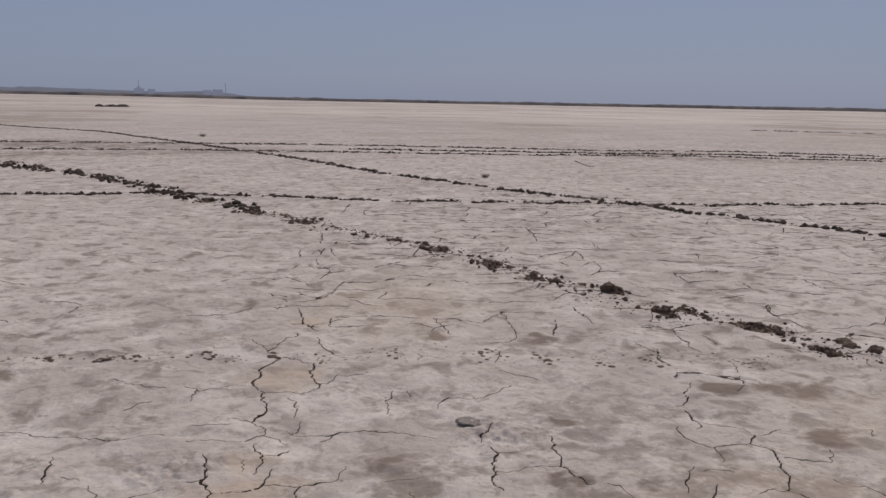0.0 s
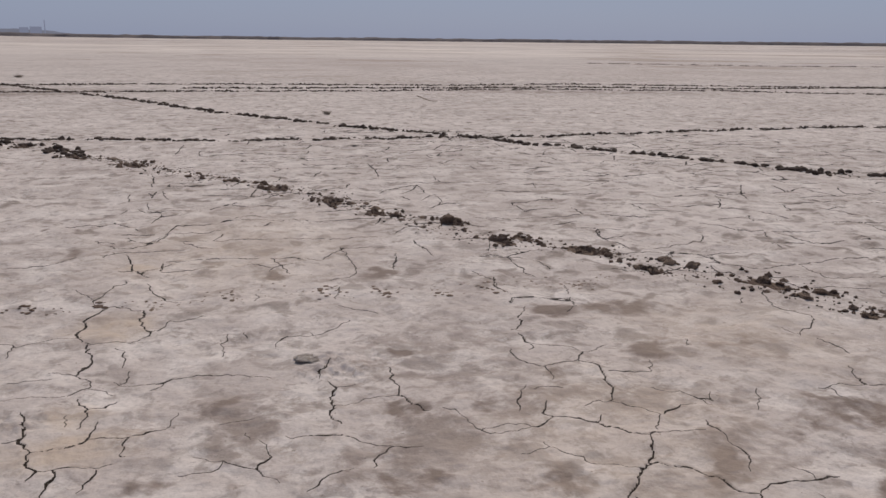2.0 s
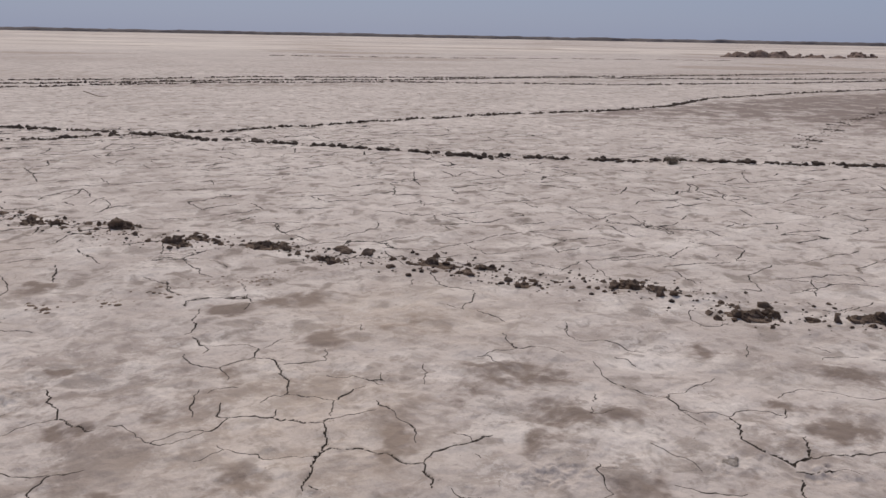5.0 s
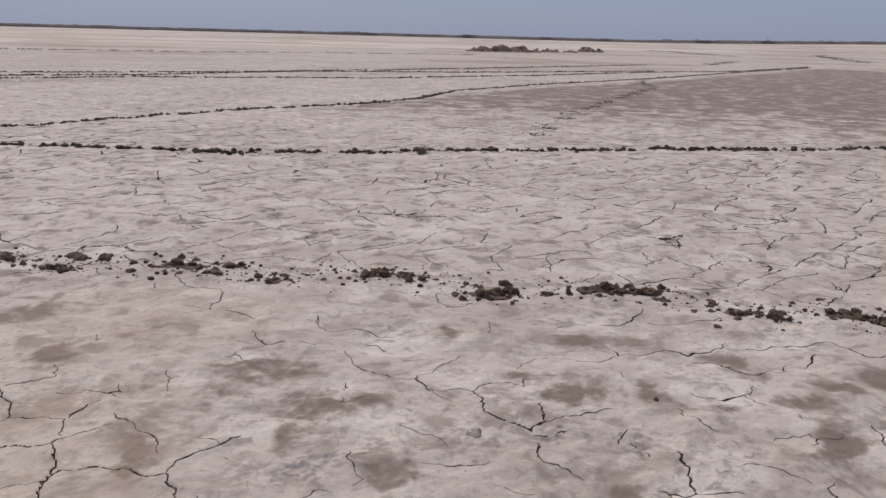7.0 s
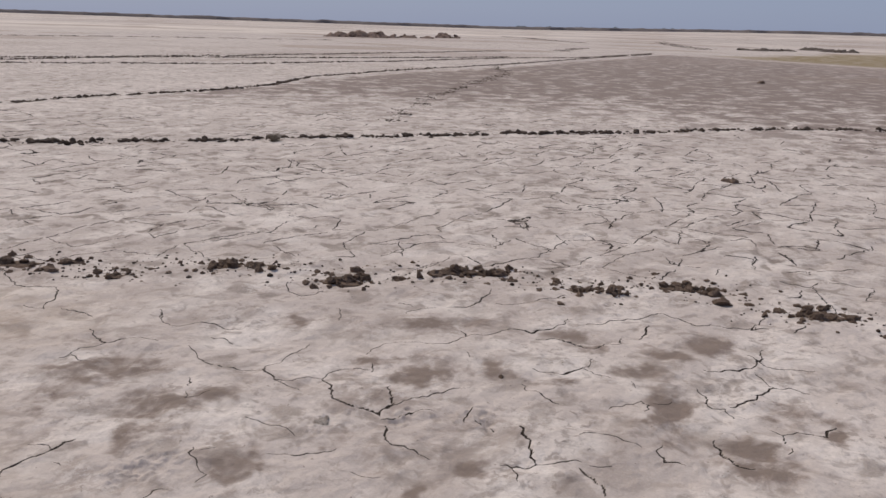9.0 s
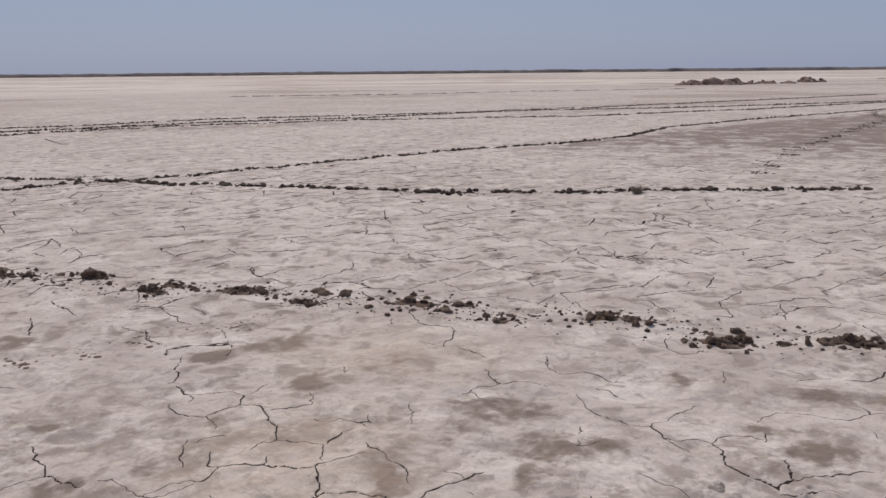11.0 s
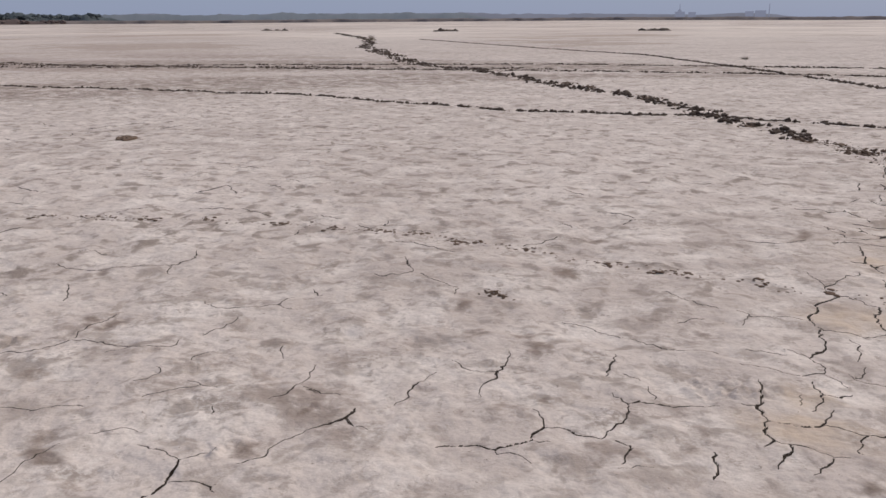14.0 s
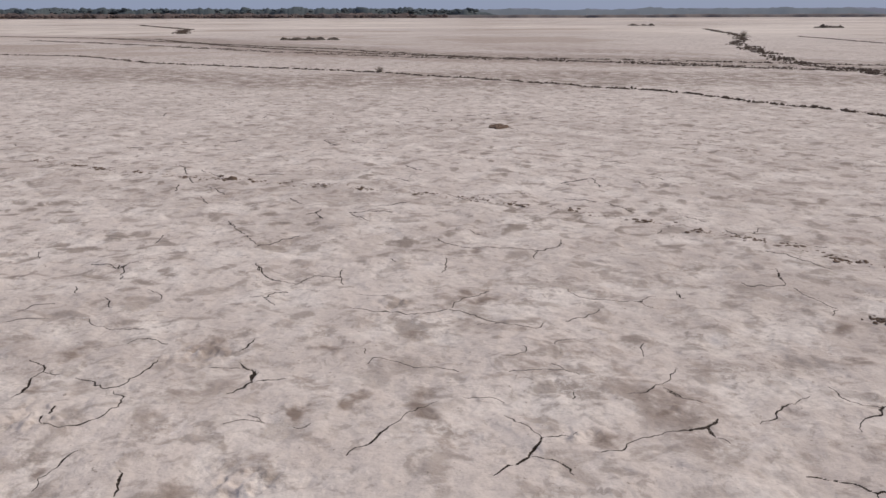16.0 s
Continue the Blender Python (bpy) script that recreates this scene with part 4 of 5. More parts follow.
SOFT_STAINS_F = ((2.41, 2.92, 0.22, 0.13), (2.25, 2.37, 0.12, 0.21), (2.06, 2.84, 0.09, 0.12), (0.99, 2.58, 0.10, 0.11), (2.25, 3.71, 0.14, 0.17), (0.43, 2.68, 0.10, 0.10))
OCHRE_SPOTS = ((-0.83, 4.53, 0.14, 0.18), (-0.75, 3.10, 0.16, 0.09), (-0.90, 5.70, 0.10, 0.12), (-0.80, 3.38, 0.10, 0.10))
TRAMPLED = ((-3.99, 0.87, 0.12, 0.11), (-3.67, 0.09, 0.09, 0.11), (-2.82, 0.62, 0.11, 0.06), (-2.41, 1.81, 0.06, 0.04), (-4.08, 1.90, 0.09, 0.07),
            (3.04, 1.43, 0.07, 0.07), (2.84, 1.62, 0.07, 0.07), (2.63, 1.85, 0.05, 0.06), (1.96, 2.09, 0.11, 0.10), (-1.12, 3.32, 0.14, 0.08),
            (0.28, 3.82, 0.16, 0.14))
WX, WY = GX + 0.05 * fbm(GX * 6, GY * 6, 4, 41, 0.6), GY + 0.05 * fbm(GX * 6, GY * 6, 4, 51, 0.6)


def spots(rows, soft=0.85):
    field = np.zeros((NR, NC))
    for x, y, a, b in rows:
        r = math.hypot(x, y)
        out, over = (WX * x + WY * y) / r - r, (WY * x - WX * y) / r
        d = np.hypot(over / (1.15 * a), out / (1.15 * b))
        field = np.maximum(field, 1 - smooth(d, 1 - soft, 1 + soft))
    return field


DAMP = np.maximum(0.88 * spots(STAINS), (0.54 + 0.24 * smooth(GX, -0.8, 0.6)) * spots(SOFT_STAINS_A + SOFT_STAINS_B + SOFT_STAINS_C + SOFT_STAINS_D + SOFT_STAINS_E + SOFT_STAINS_F)) * (0.78 + 0.45 * smooth(fbm(GX * 6, GY * 6, 4, 66, 0.6), -0.5, 0.6))
big = fbm(GX * 0.13, GY * 0.13, 4, 61)
far = np.hypot(GX, GY)
basin = 1.1 * smooth(far + 2.5 * big, 7, 24) * smooth(GX + 2.5 * big, 5, 20) * (1 - smooth(GY - 17.3 - 0.13 * (GX - 29) + 0.5 * big, -0.9, 0.4)) * \
    (1 - smooth(GX - 0.5 * (GY - 8) + 0.6 * big, 52, 54.5)) * smooth(GY + 2 * big, -40, -25)


def near_line(points, half):
    """1 within half a width of a plan line, fading out beyond."""
    best = np.full((NR, NC), 1e9)
    for (ax, ay), (bx, by) in zip(points, points[1:]):
        s = np.clip(((GX - ax) * (bx - ax) + (GY - ay) * (by - ay)) / ((bx - ax) ** 2 + (by - ay) ** 2), 0, 1)
        best = np.minimum(best, np.hypot(GX - ax - s * (bx - ax), GY - ay - s * (by - ay)))
    return 1 - smooth(best + 1.4 * big, half * 0.5, half * 1.5)


strip = near_line(((-34, -2), (-21, 8.5), (-17.5, 14.5), (-14.5, 19.5), (-6, 24.5)), 2.3)
strip_far = near_line(((-110, 4), (-88, 10), (-67, 17), (-47, 17), (-35, 18), (-28, 20), (-22, 23), (-13, 27)), 4.0)
bed = (1 - smooth(np.abs(GY - 26.8), 1.5, 4)) * (1 - smooth(np.abs(GX), 30, 70)) * 0.35
# Patchy darkening within about 6 m of the start, fading outward.
shore = 0.46 * (1 - smooth(np.hypot(GX, GY), 3.2, 6.2)) * smooth(fbm(GX * 1.3, GY * 1.3, 4, 64), -0.35, 0.75)
DAMP = np.maximum.reduce([DAMP, 0.55 * strip, 0.62 * strip_far, 1.5 * bed * smooth(big, -0.3, 0.5), shore])
verge = 1.2 * smooth(GX - 0.5 * (GY - 8) + 0.8 * big, 54, 57) * (1 - smooth(GY + 0.08 * (GX - 62) + 1.5 * big, 15.5, 19.5)) * (1 - smooth(GX, 95, 112)) * smooth(GY, -14, -5)
cream = 0.45 * spots(((1.45, 3.1, 0.35, 0.4), (1.25, 2.75, 0.4, 0.35), (2.4, 4.0, 0.5, 0.4), (-0.3, 6.3, 0.6, 0.9)), 0.95)
OCHRE = np.maximum.reduce([spots(OCHRE_SPOTS), cream])
SAND = smooth(np.hypot(GX, GY), 45, 110) * smooth(fbm(GX * 0.02, GY * 0.02, 3, 91), -0.5, 0.4)
OPEN_FLAT = smooth(np.hypot(GX, GY), 3.6, 6.5)
OUTER = smooth(np.hypot(GX, GY), 14, 60)
ROUGH = spots(TRAMPLED)
GZ = relief(GX, GY) + RIM - DIG + ROUGH * 0.014 * fbm(GX * 26, GY * 26, 3, 71)


def make_ground():
    nv = NR * NC + 1
    co = np.zeros((nv, 3))
    co[:-1, 0], co[:-1, 1], co[:-1, 2] = GX.ravel(), GY.ravel(), GZ.ravel()
    i, j = np.meshgrid(np.arange(NR - 1), np.arange(NC), indexing="ij")
    k = (j + 1) % NC
    quads = np.stack([i * NC + j, i * NC + k, (i + 1) * NC + k, (i + 1) * NC + j], -1).reshape(-1, 4)[:, ::-1]
    fan = np.stack([np.full(NC, nv - 1), (np.arange(NC) + 1) % NC, np.arange(NC)], -1)[:, ::-1]
    loops = np.concatenate([quads.ravel(), fan.ravel()]).astype(np.int32)
    starts = np.concatenate([np.arange(len(quads)) * 4, len(quads) * 4 + np.arange(NC) * 3]).astype(np.int32)
    me = bpy.data.meshes.new("ground")
    me.vertices.add(nv)
    me.vertices.foreach_set("co", co.ravel())
    me.loops.add(len(loops))
    me.loops.foreach_set("vertex_index", loops)
    me.polygons.add(len(starts))
    me.polygons.foreach_set("loop_start", starts)
    me.update(calc_edges=True)
    me.polygons.foreach_set("use_smooth", np.ones(len(starts), bool))
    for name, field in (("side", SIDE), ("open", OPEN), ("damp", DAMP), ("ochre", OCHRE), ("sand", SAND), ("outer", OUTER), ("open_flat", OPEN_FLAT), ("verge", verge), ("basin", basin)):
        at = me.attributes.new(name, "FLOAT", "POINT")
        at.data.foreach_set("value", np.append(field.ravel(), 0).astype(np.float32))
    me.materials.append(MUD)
    return tagged(new("ground", me), "pale dried silt flat with dark shrinkage cracks and damp stains", "ground", kind="structure")


make_ground()

# ---- turned mud along the wheel tracks ----
lumps = random.Random(9)


def lump_mesh(seed, detail=2, flat=0.6):
    """An irregular broken lump about 1 across, sitting on z = 0."""
    bm = bmesh.new()
    bmesh.ops.create_icosphere(bm, subdivisions=detail, radius=0.5)
    off = Vector((seed * 3.7, seed * 1.9, seed * 5.3))
    for v in bm.verts:
        n = v.co.normalized()
        k = 1 + 0.55 * noise.noise(n * 1.2 + off) + 0.50 * noise.noise(n * 2.6 + off) + 0.20 * noise.noise(n * 6 + off)
        v.co = Vector((n.x * k * 0.5, n.y * k * 0.5, max(n.z * k * 0.5 * flat + 0.22 * flat, -0.06)))
    me = bpy.data.meshes.new("mud_clod")
    bm.to_mesh(me)
    bm.free()
    me.materials.append(CLOD)
    return me


LUMPS = [lump_mesh(s, 2, 0.55 + 0.08 * (s % 5)) for s in range(14)]
SHAPES = []
for s in range(14):
    bm = bmesh.new()
    bmesh.ops.create_icosphere(bm, subdivisions=1 if s < 9 else 2, radius=0.5)
    off = Vector((s * 2.3, 40 + s, s * 0.7))
    pts = []
    for v in bm.verts:
        n = v.co.normalized()
        k = 1 + 0.5 * noise.noise(n * 1.6 + off) + 0.3 * noise.noise(n * 4 + off)
        pts.append((n.x * k * 0.5, n.y * k * 0.5, max(n.z * k * 0.36 + 0.10, -0.08)))
    SHAPES.append((np.array(pts), np.array([[v.index for v in f.verts] for f in bm.faces])))
    bm.free()


class Heap:
    """Gathers many small lumps into one mesh."""

    def __init__(self):
        self.v, self.f, self.at, self.n = [], [], [], 0

    def add(self, x, y, size, z=None, tall=1.0, rng=lumps, fine=False):
        pts, tri = SHAPES[rng.randrange(9, 14) if fine else rng.randrange(9)]
        a = rng.uniform(0, 6.283)
        c, s = math.cos(a), math.sin(a)
        sx, sy = size * rng.uniform(0.75, 1.3), size * rng.uniform(0.75, 1.3)
        px, py = pts[:, 0] * sx, pts[:, 1] * sy
        self.at.append((x, y, len(pts), 0.0 if z is None else z, z is None))
        z = 0.0
        self.v.append(np.stack([x + px * c - py * s, y + px * s + py * c, z + pts[:, 2] * size * tall], 1))
        self.f.append(tri + self.n)
        self.n += len(pts)

    def link(self, name, material, smooth_faces=False):
        spot = np.array(self.at)
        base = np.where(spot[:, 4] > 0, relief(spot[:, 0], spot[:, 1]), spot[:, 3])
        v = np.concatenate(self.v)
        v[:, 2] += np.repeat(base, spot[:, 2].astype(int))
        me = bpy.data.meshes.new(name)
        me.from_pydata(v.tolist(), [], np.concatenate(self.f).tolist())
        if smooth_faces:
            me.polygons.foreach_set("use_smooth", np.ones(len(me.polygons), bool))
        me.materials.append(material)
        return new(name, me)


def along(line, step, rng, jitter):
    """Points about every step metres along a plan line, with the way it runs."""
    for (ax, ay), (bx, by) in zip(line, line[1:]):
        size = math.hypot(bx - ax, by - ay)
        n = max(1, round(size / step))
        for k in range(n):
            s = (k + rng.random()) / n
            o = rng.gauss(0, jitter)
            yield ax + (bx - ax) * s - (by - ay) / size * o, ay + (by - ay) * s + (bx - ax) / size * o, (bx - ax) / size, (by - ay) / size


# clumps pressed out by the tyre beside the eye: x, y, width, height
CLUMPS = ((1.42, 6.89, 0.26, 0.115), (1.67, 6.12, 0.27, 0.07), (1.84, 6.2, 0.22, 0.05), (2.18, 5.78, 0.35, 0.06), (2.32, 5.76, 0.15, 0.06), (2.46, 5.2, 0.19, 0.07),
          (0.83, 7.34, 0.21, 0.05), (0.98, 7.23, 0.1, 0.05), (0.49, 7.92, 0.33, 0.05), (-0.04, 8.71, 0.35, 0.06), (-0.49, 9.21, 0.16, 0.05), (-1.7, 10.63, 0.44, 0.06),
          (-2.48, 11.3, 0.45, 0.05), (3.06, 4.77, 0.32, 0.08), (3.87, 3.77, 0.29, 0.07), (3.98, 3.63, 0.14, 0.05), (4.08, 3.03, 0.26, 0.09), (4.23, 2.98, 0.09, 0.06),
          (4.68, 2.61, 0.27, 0.11), (4.83, 2.43, 0.23, 0.08), (3.33, 4.53, 0.14, 0.06), (3.33, 4.14, 0.25, 0.05), (4.84, 1.85, 0.36, 0.05), (4.91, 1.65, 0.09, 0.05))
CLUMPS_ON = ((5.28, 1.38, 0.27, 0.09), (5.31, 1.2, 0.16, 0.08), (5.25, 0.59, 0.3, 0.09), (5.4, -0.35, 0.34, 0.1), (5.62, -1.1, 0.3, 0.09), (-3.42, 12.54, 0.41, 0.06),
             (-4.44, 13.64, 0.58, 0.07), (-5.47, 15, 0.24, 0.06), (-6.39, 15.95, 0.5, 0.06), (-7.48, 17.16, 0.28, 0.09), (-8.56, 18.11, 0.4, 0.07), (-9.59, 19.05, 0.37, 0.08))


CAKES = []
for seed in range(6):
    bm = bmesh.new()
    bmesh.ops.create_icosphere(bm, subdivisions=4, radius=0.5)
    off = Vector((seed * 5.1, 3.3, seed * 2.7))
    for v in bm.verts:
        n = v.co.normalized()
        edge = 1 + 0.38 * noise.noise(Vector((n.x, n.y, 0)) * 1.8 + off) + 0.22 * noise.noise(Vector((n.x, n.y, 0)) * 5 + off)
        flat = max(n.z, -0.1) ** 0.8 if n.z > 0 else -0.1
        lumpy = 0.62 + 0.55 * noise.noise(n * 3.2 + off) + 0.42 * noise.noise(n * 8 + off) + 0.25 * noise.noise(n * 17 + off)
        v.co = Vector((n.x * 0.5 * edge, n.y * 0.5 * edge, flat * max(lumpy, 0.08)))
    me = bpy.data.meshes.new("cake")
    bm.to_mesh(me)
    bm.free()
    me.materials.append(CLOD)
    CAKES.append(me)


def mud_clump(x, y, width, tall):
    """A ragged cake of turned mud with broken lumps on and round it."""
    rng = random.Random(int(1000 * (x + 20) + 77 * y))
    base = tagged(new("mud_clump"), "dark moist mud clump pressed out of the dried silt", "mud clump", "clumps along the near wheel track")
    base.matrix_world = Matrix.Translation((x, y, height(x, y))) @ Matrix.Rotation(math.atan2(-0.75, 0.6) + rng.uniform(-0.3, 0.3), 4, "Z")
    cake = new("cake", rng.choice(CAKES))
    cake.parent = base
    cake.matrix_local = Matrix.Diagonal((width * 0.95, width * 0.46, tall * 0.20, 1))
    for _ in range(int(14 + 60 * width)):
        u, v = rng.gauss(0, 0.40) * width, rng.gauss(0, 0.26) * width
        fall = max(0, 1 - (u / (0.5 * width)) ** 2 - (v / (0.30 * width)) ** 2)
        size = rng.choice((0.5, 0.8, 0.8, 1.15)) * rng.uniform(0.020, 0.056) * (0.8 + 0.45 * fall) * (0.8 + 0.5 * width)
        lump = new("lump", rng.choice(LUMPS))
        lump.parent = base
        lump.matrix_local = Matrix.Translation((u, v, fall * tall * 0.22 * rng.uniform(0.4, 1.0) - 0.004)) @ Euler(
            (rng.uniform(-0.5, 0.5), rng.uniform(-0.5, 0.5), rng.uniform(0, 6.28))).to_matrix().to_4x4() @ Matrix.Diagonal(
            (size * rng.uniform(0.8, 1.3), size * rng.uniform(0.8, 1.3), size * rng.uniform(0.9, 1.5) * (1.35 if tall > 0.11 else 1), 1))
    for k in range(4 if tall > 0.11 else 0):
        size = rng.uniform(0.075, 0.115)
        lump = new("lump", rng.choice(LUMPS))
        lump.parent = base
        lump.matrix_local = Matrix.Translation((rng.gauss(-0.02, 0.03), rng.gauss(0, 0.02), 0.007 * k)) @ Matrix.Rotation(rng.uniform(0, 6.28), 4, "Z") @ Matrix.Diagonal(
            (size, size, size * 1.1, 1))
    return base


for x, y, width, tall in CLUMPS + CLUMPS_ON:
    mud_clump(x, y, 1.08 * width, tall)


def mud_clod(x, y, size):
    ob = new("mud_clod", lumps.choice(LUMPS))
    ob.matrix_world = Matrix.Translation((x, y, height(x, y) - 0.1 * size)) @ Matrix.Rotation(lumps.uniform(0, 6.28), 4, "Z") @ \
        Matrix.Diagonal((size * lumps.uniform(0.8, 1.25), size * lumps.uniform(0.8, 1.25), size * lumps.uniform(0.7, 1.15), 1))
    return tagged(ob, "loose dark brown clod of mud lying on the silt", "mud clod", "loose clods along the near wheel track")


NEAR_TRACK = ((-2.38, 11.53), (-1.36, 10.18), (-0.14, 8.89), (0.55, 8.06), (1.01, 7.21), (1.61, 6.21), (2.23, 5.86), (2.49, 5.33), (3.11, 4.79),
              (3.36, 4.2), (3.90, 3.81), (4.15, 3.07), (4.71, 2.64), (4.86, 1.95), (5.31, 1.40), (5.32, 0.67), (5.42, -0.3), (5.6, -1.2), (5.9, -2.4))
for x, y, _, _ in along(NEAR_TRACK, 0.066, lumps, 0.11):
    mud_clod(x, y, min(0.085, lumps.lognormvariate(math.log(0.034), 0.5)))
crumbs = Heap()
for x, y, _, _ in along(NEAR_TRACK, 0.010, lumps, 0.14):
    crumbs.add(x, y, lumps.lognormvariate(math.log(0.012), 0.45))
tagged(crumbs.link("mud_crumbs", CRUMB), "dark mud crumbs strewn along the near wheel track", "mud crumbs", kind="stuff")


def clod_row(line, label, size, dash, gap, spread, thick=1.0, seed=1, material=CRUMB):
    """A far wheel track: dashes of lumps with gaps between them."""
    rng = random.Random(seed)
    heap = Heap()
    side, on, left = 0.0, True, dash
    for (ax, ay), (bx, by) in zip(line, line[1:]):
        length = math.hypot(bx - ax, by - ay)
        ux, uy = (bx - ax) / length, (by - ay) / length
        s = 0.0
        while s < length:
            step = size * rng.uniform(0.14, 0.42)
            s += step
            left -= step
            if left < 0:
                on = not on
                left = (1.1 * dash if on else 0.7 * gap) * rng.uniform(0.3, 1.8)
                side = rng.uniform(-1, 1) * spread
            if on or rng.random() < 0.28:
                o = rng.gauss(0, spread * 0.8) + side
                k = size * min(1.4, rng.lognormvariate(-0.30, 0.48)) * (1.0 if on else 0.62)
                heap.add(ax + ux * s - uy * o, ay + uy * s + ux * o, k, None, rng.uniform(0.6, 1.4) * thick, rng)
    return tagged(heap.link("clod_row", material), label, "clod row", "wheel tracks across the flat", "stuff")


clod_row(((-83.5, 95.2), (-48.8, 60.1), (-33.4, 40.5), (-23.1, 30.1), (-17.7, 24.8)), "winding track of dark mud clods towards the far bank", 0.10, 1.2, 1.3, 0.28, 0.95, 2)
clod_row(((-17.7, 24.8), (-15.1, 23.6), (-11.35, 20.2), (-9.2, 18.3), (-7.25, 16.7), (-4.39, 13.7), (-2.38, 11.53)),
         "dark mud clods in a wheel track across the flat", 0.085, 0.6, 0.2, 0.17, 1.0, 3)
clod_row(((-43.0, 4.0), (-39.0, 6.5), (-31.7, 7.4), (-27.0, 9.6), (-22.4, 11.5), (-17.3, 12.6), (-12.7, 13.4), (-9.7, 12.95), (-7.1, 12.8), (-4.4, 13.6),
          (-1.2, 13.1), (2.9, 13.2), (5.0, 13.4), (9.5, 14.3), (13.3, 14.4), (15.2, 14.8), (18.4, 16.6), (23.5, 17.5), (33.8, 18.5), (43.4, 19.9), (58.6, 21.9)),
         "thin line of dark clods crossing the flat", 0.062, 0.55, 0.2, 0.05, 0.95, 4)
clod_row(((-44.9, 62.0), (-30.1, 48.8), (-22.9, 43.1), (-14.6, 36.9), (-8.3, 28.4), (-3.9, 22.4), (-1.2, 18.0), (0.5, 15.9), (2.9, 13.2), (4.1, 11.8),
          (4.9, 10.9), (5.84, 9.65), (7.4, 8.4), (8.3, 7.8), (10.0, 6.75), (12.2, 5.2), (14.9, 3.5), (16.2, 2.3), (18.5, -0.6), (20.0, -3.5)),
         "dashes of dark clods in a long wheel track", 0.072, 0.55, 0.22, 0.07, 0.95, 5)
clod_row(((-88.5, 8.6), (-67.3, 17.0), (-47.5, 15.8), (-35.2, 17.0), (-28.0, 19.2), (-24.1, 22.4), (-14.3, 27.8), (-3.5, 28.9), (5.9, 28.6), (10.0, 29.4),
          (16.8, 28.0), (25.2, 27.2), (38.2, 28.0), (49.7, 29.0)), "fine line of clods far out on the flat", 0.062, 1.6, 0.35, 0.14, 1.0, 6)
clod_row(((-74.3, 14.6), (-50.6, 16.4), (-39.7, 18.4), (-30.2, 18.9), (-22.0, 21.0), (-12.3, 23.9), (-7.4, 24.9), (2.0, 25.2), (7.4, 26.4), (13.8, 26.0),
          (20.8, 22.6), (29.3, 21.9), (38.3, 22.0), (44.7, 20.6), (60.9, 22.9)), "fine line of clods beside another far out", 0.062, 1.6, 0.35, 0.14, 1.0, 7)
clod_row(((-3.0, 26.6), (5.9, 27.0), (9.4, 27.7), (14.0, 27.0), (19.3, 27.1), (22.7, 26.6), (27.3, 24.9), (32.8, 23.8), (40.0, 22.6)),
         "dark clods of a third line between two others", 0.068, 2.4, 0.2, 0.10, 1.1, 18)
clod_row(((11.2, 8.1), (13.6, 9.5), (16.0, 10.6), (19.3, 12.0), (23.7, 13.7), (26.3, 14.7), (30.5, 17.8), (34.9, 19.1)), "sparse crumbs of a faint winding track", 0.045, 0.25, 0.8, 0.12, 0.6, 8)
clod_row(((-10.5, 1.0), (-8.65, 2.1), (-7.55, 2.95), (-6.5, 3.75), (-5.16, 4.39), (-3.9, 4.75), (-2.69, 4.83), (-1.93, 4.84), (-1.32, 4.92), (-0.72, 4.88)),
         "small sparse crumbs of an old shallow track", 0.034, 0.13, 0.46, 0.05, 0.38, 9, CLOD)
clod_row(((-0.72, 4.88), (-0.06, 5.1), (0.56, 5.0), (1.07, 4.95), (1.55, 5.1), (2.2, 5.0)), "few small crumbs of an old shallow track", 0.028, 0.09, 0.55, 0.09, 0.34, 10, CLOD)

clod_row(((20.6, 57.6), (25.3, 56.8), (33.5, 54.6), (39.2, 54.0), (45.8, 52.4), (56.0, 49.0)), "thin broken track of clods far across the flat", 0.09, 0.9, 1.0, 0.25, 0.8, 14)
clod_row(((145.3, 53.4), (104.7, 35.7), (88.7, 27.8)), "far broken line of brown clods", 0.10, 1.2, 2.0, 0.8, 0.6, 15)
clod_row(((129.9, 74.8), (113.7, 58.6), (100.1, 46.8)), "far broken line of brown clods", 0.10, 1.2, 2.0, 0.8, 0.6, 16)
clod_row(((55.9, 27.7), (62.0, 29.6), (68.9, 32.4)), "short broken track of brown clods", 0.08, 0.7, 1.2, 0.4, 0.6, 17)
clod_row(((-224.0, 53.5), (-188.0, 47.0), (-126.0, 36.5), (-92.0, 25.5)), "distant hooked track of dark clods", 0.22, 4.0, 1.5, 0.4, 0.7, 12)
clod_row(((-70.0, 9.0), (-52.0, 12.6), (-38.0, 14.8), (-30.0, 17.2), (-24.0, 20.6), (-19.0, 22.6), (-13.0, 25.0)), "scattered clods between two far tracks", 0.06, 0.7, 0.7, 0.3, 0.9, 13)

# ---- distance ----


def ring_point(az, r):
    a = radians(az)
    return -math.sin(a) * r, math.cos(a) * r


def band(name, label, category, material, az0, az1, r0, r1, count, size, tall, seed, lift):
    rng = random.Random(seed)
    heap = Heap()
    for _ in range(count):
        az, r = rng.uniform(az0, az1), rng.uniform(r0, r1)
        x, y = ring_point(az, r)
        k = size * rng.lognormvariate(0, 0.3)
        heap.add(x, y, k, lift * rng.uniform(0.7, 1.15) - 0.1 * k + float(rise(x, y)), tall * rng.uniform(0.7, 1.3), rng, True)
    return tagged(heap.link(name, material), label, category, kind="stuff")


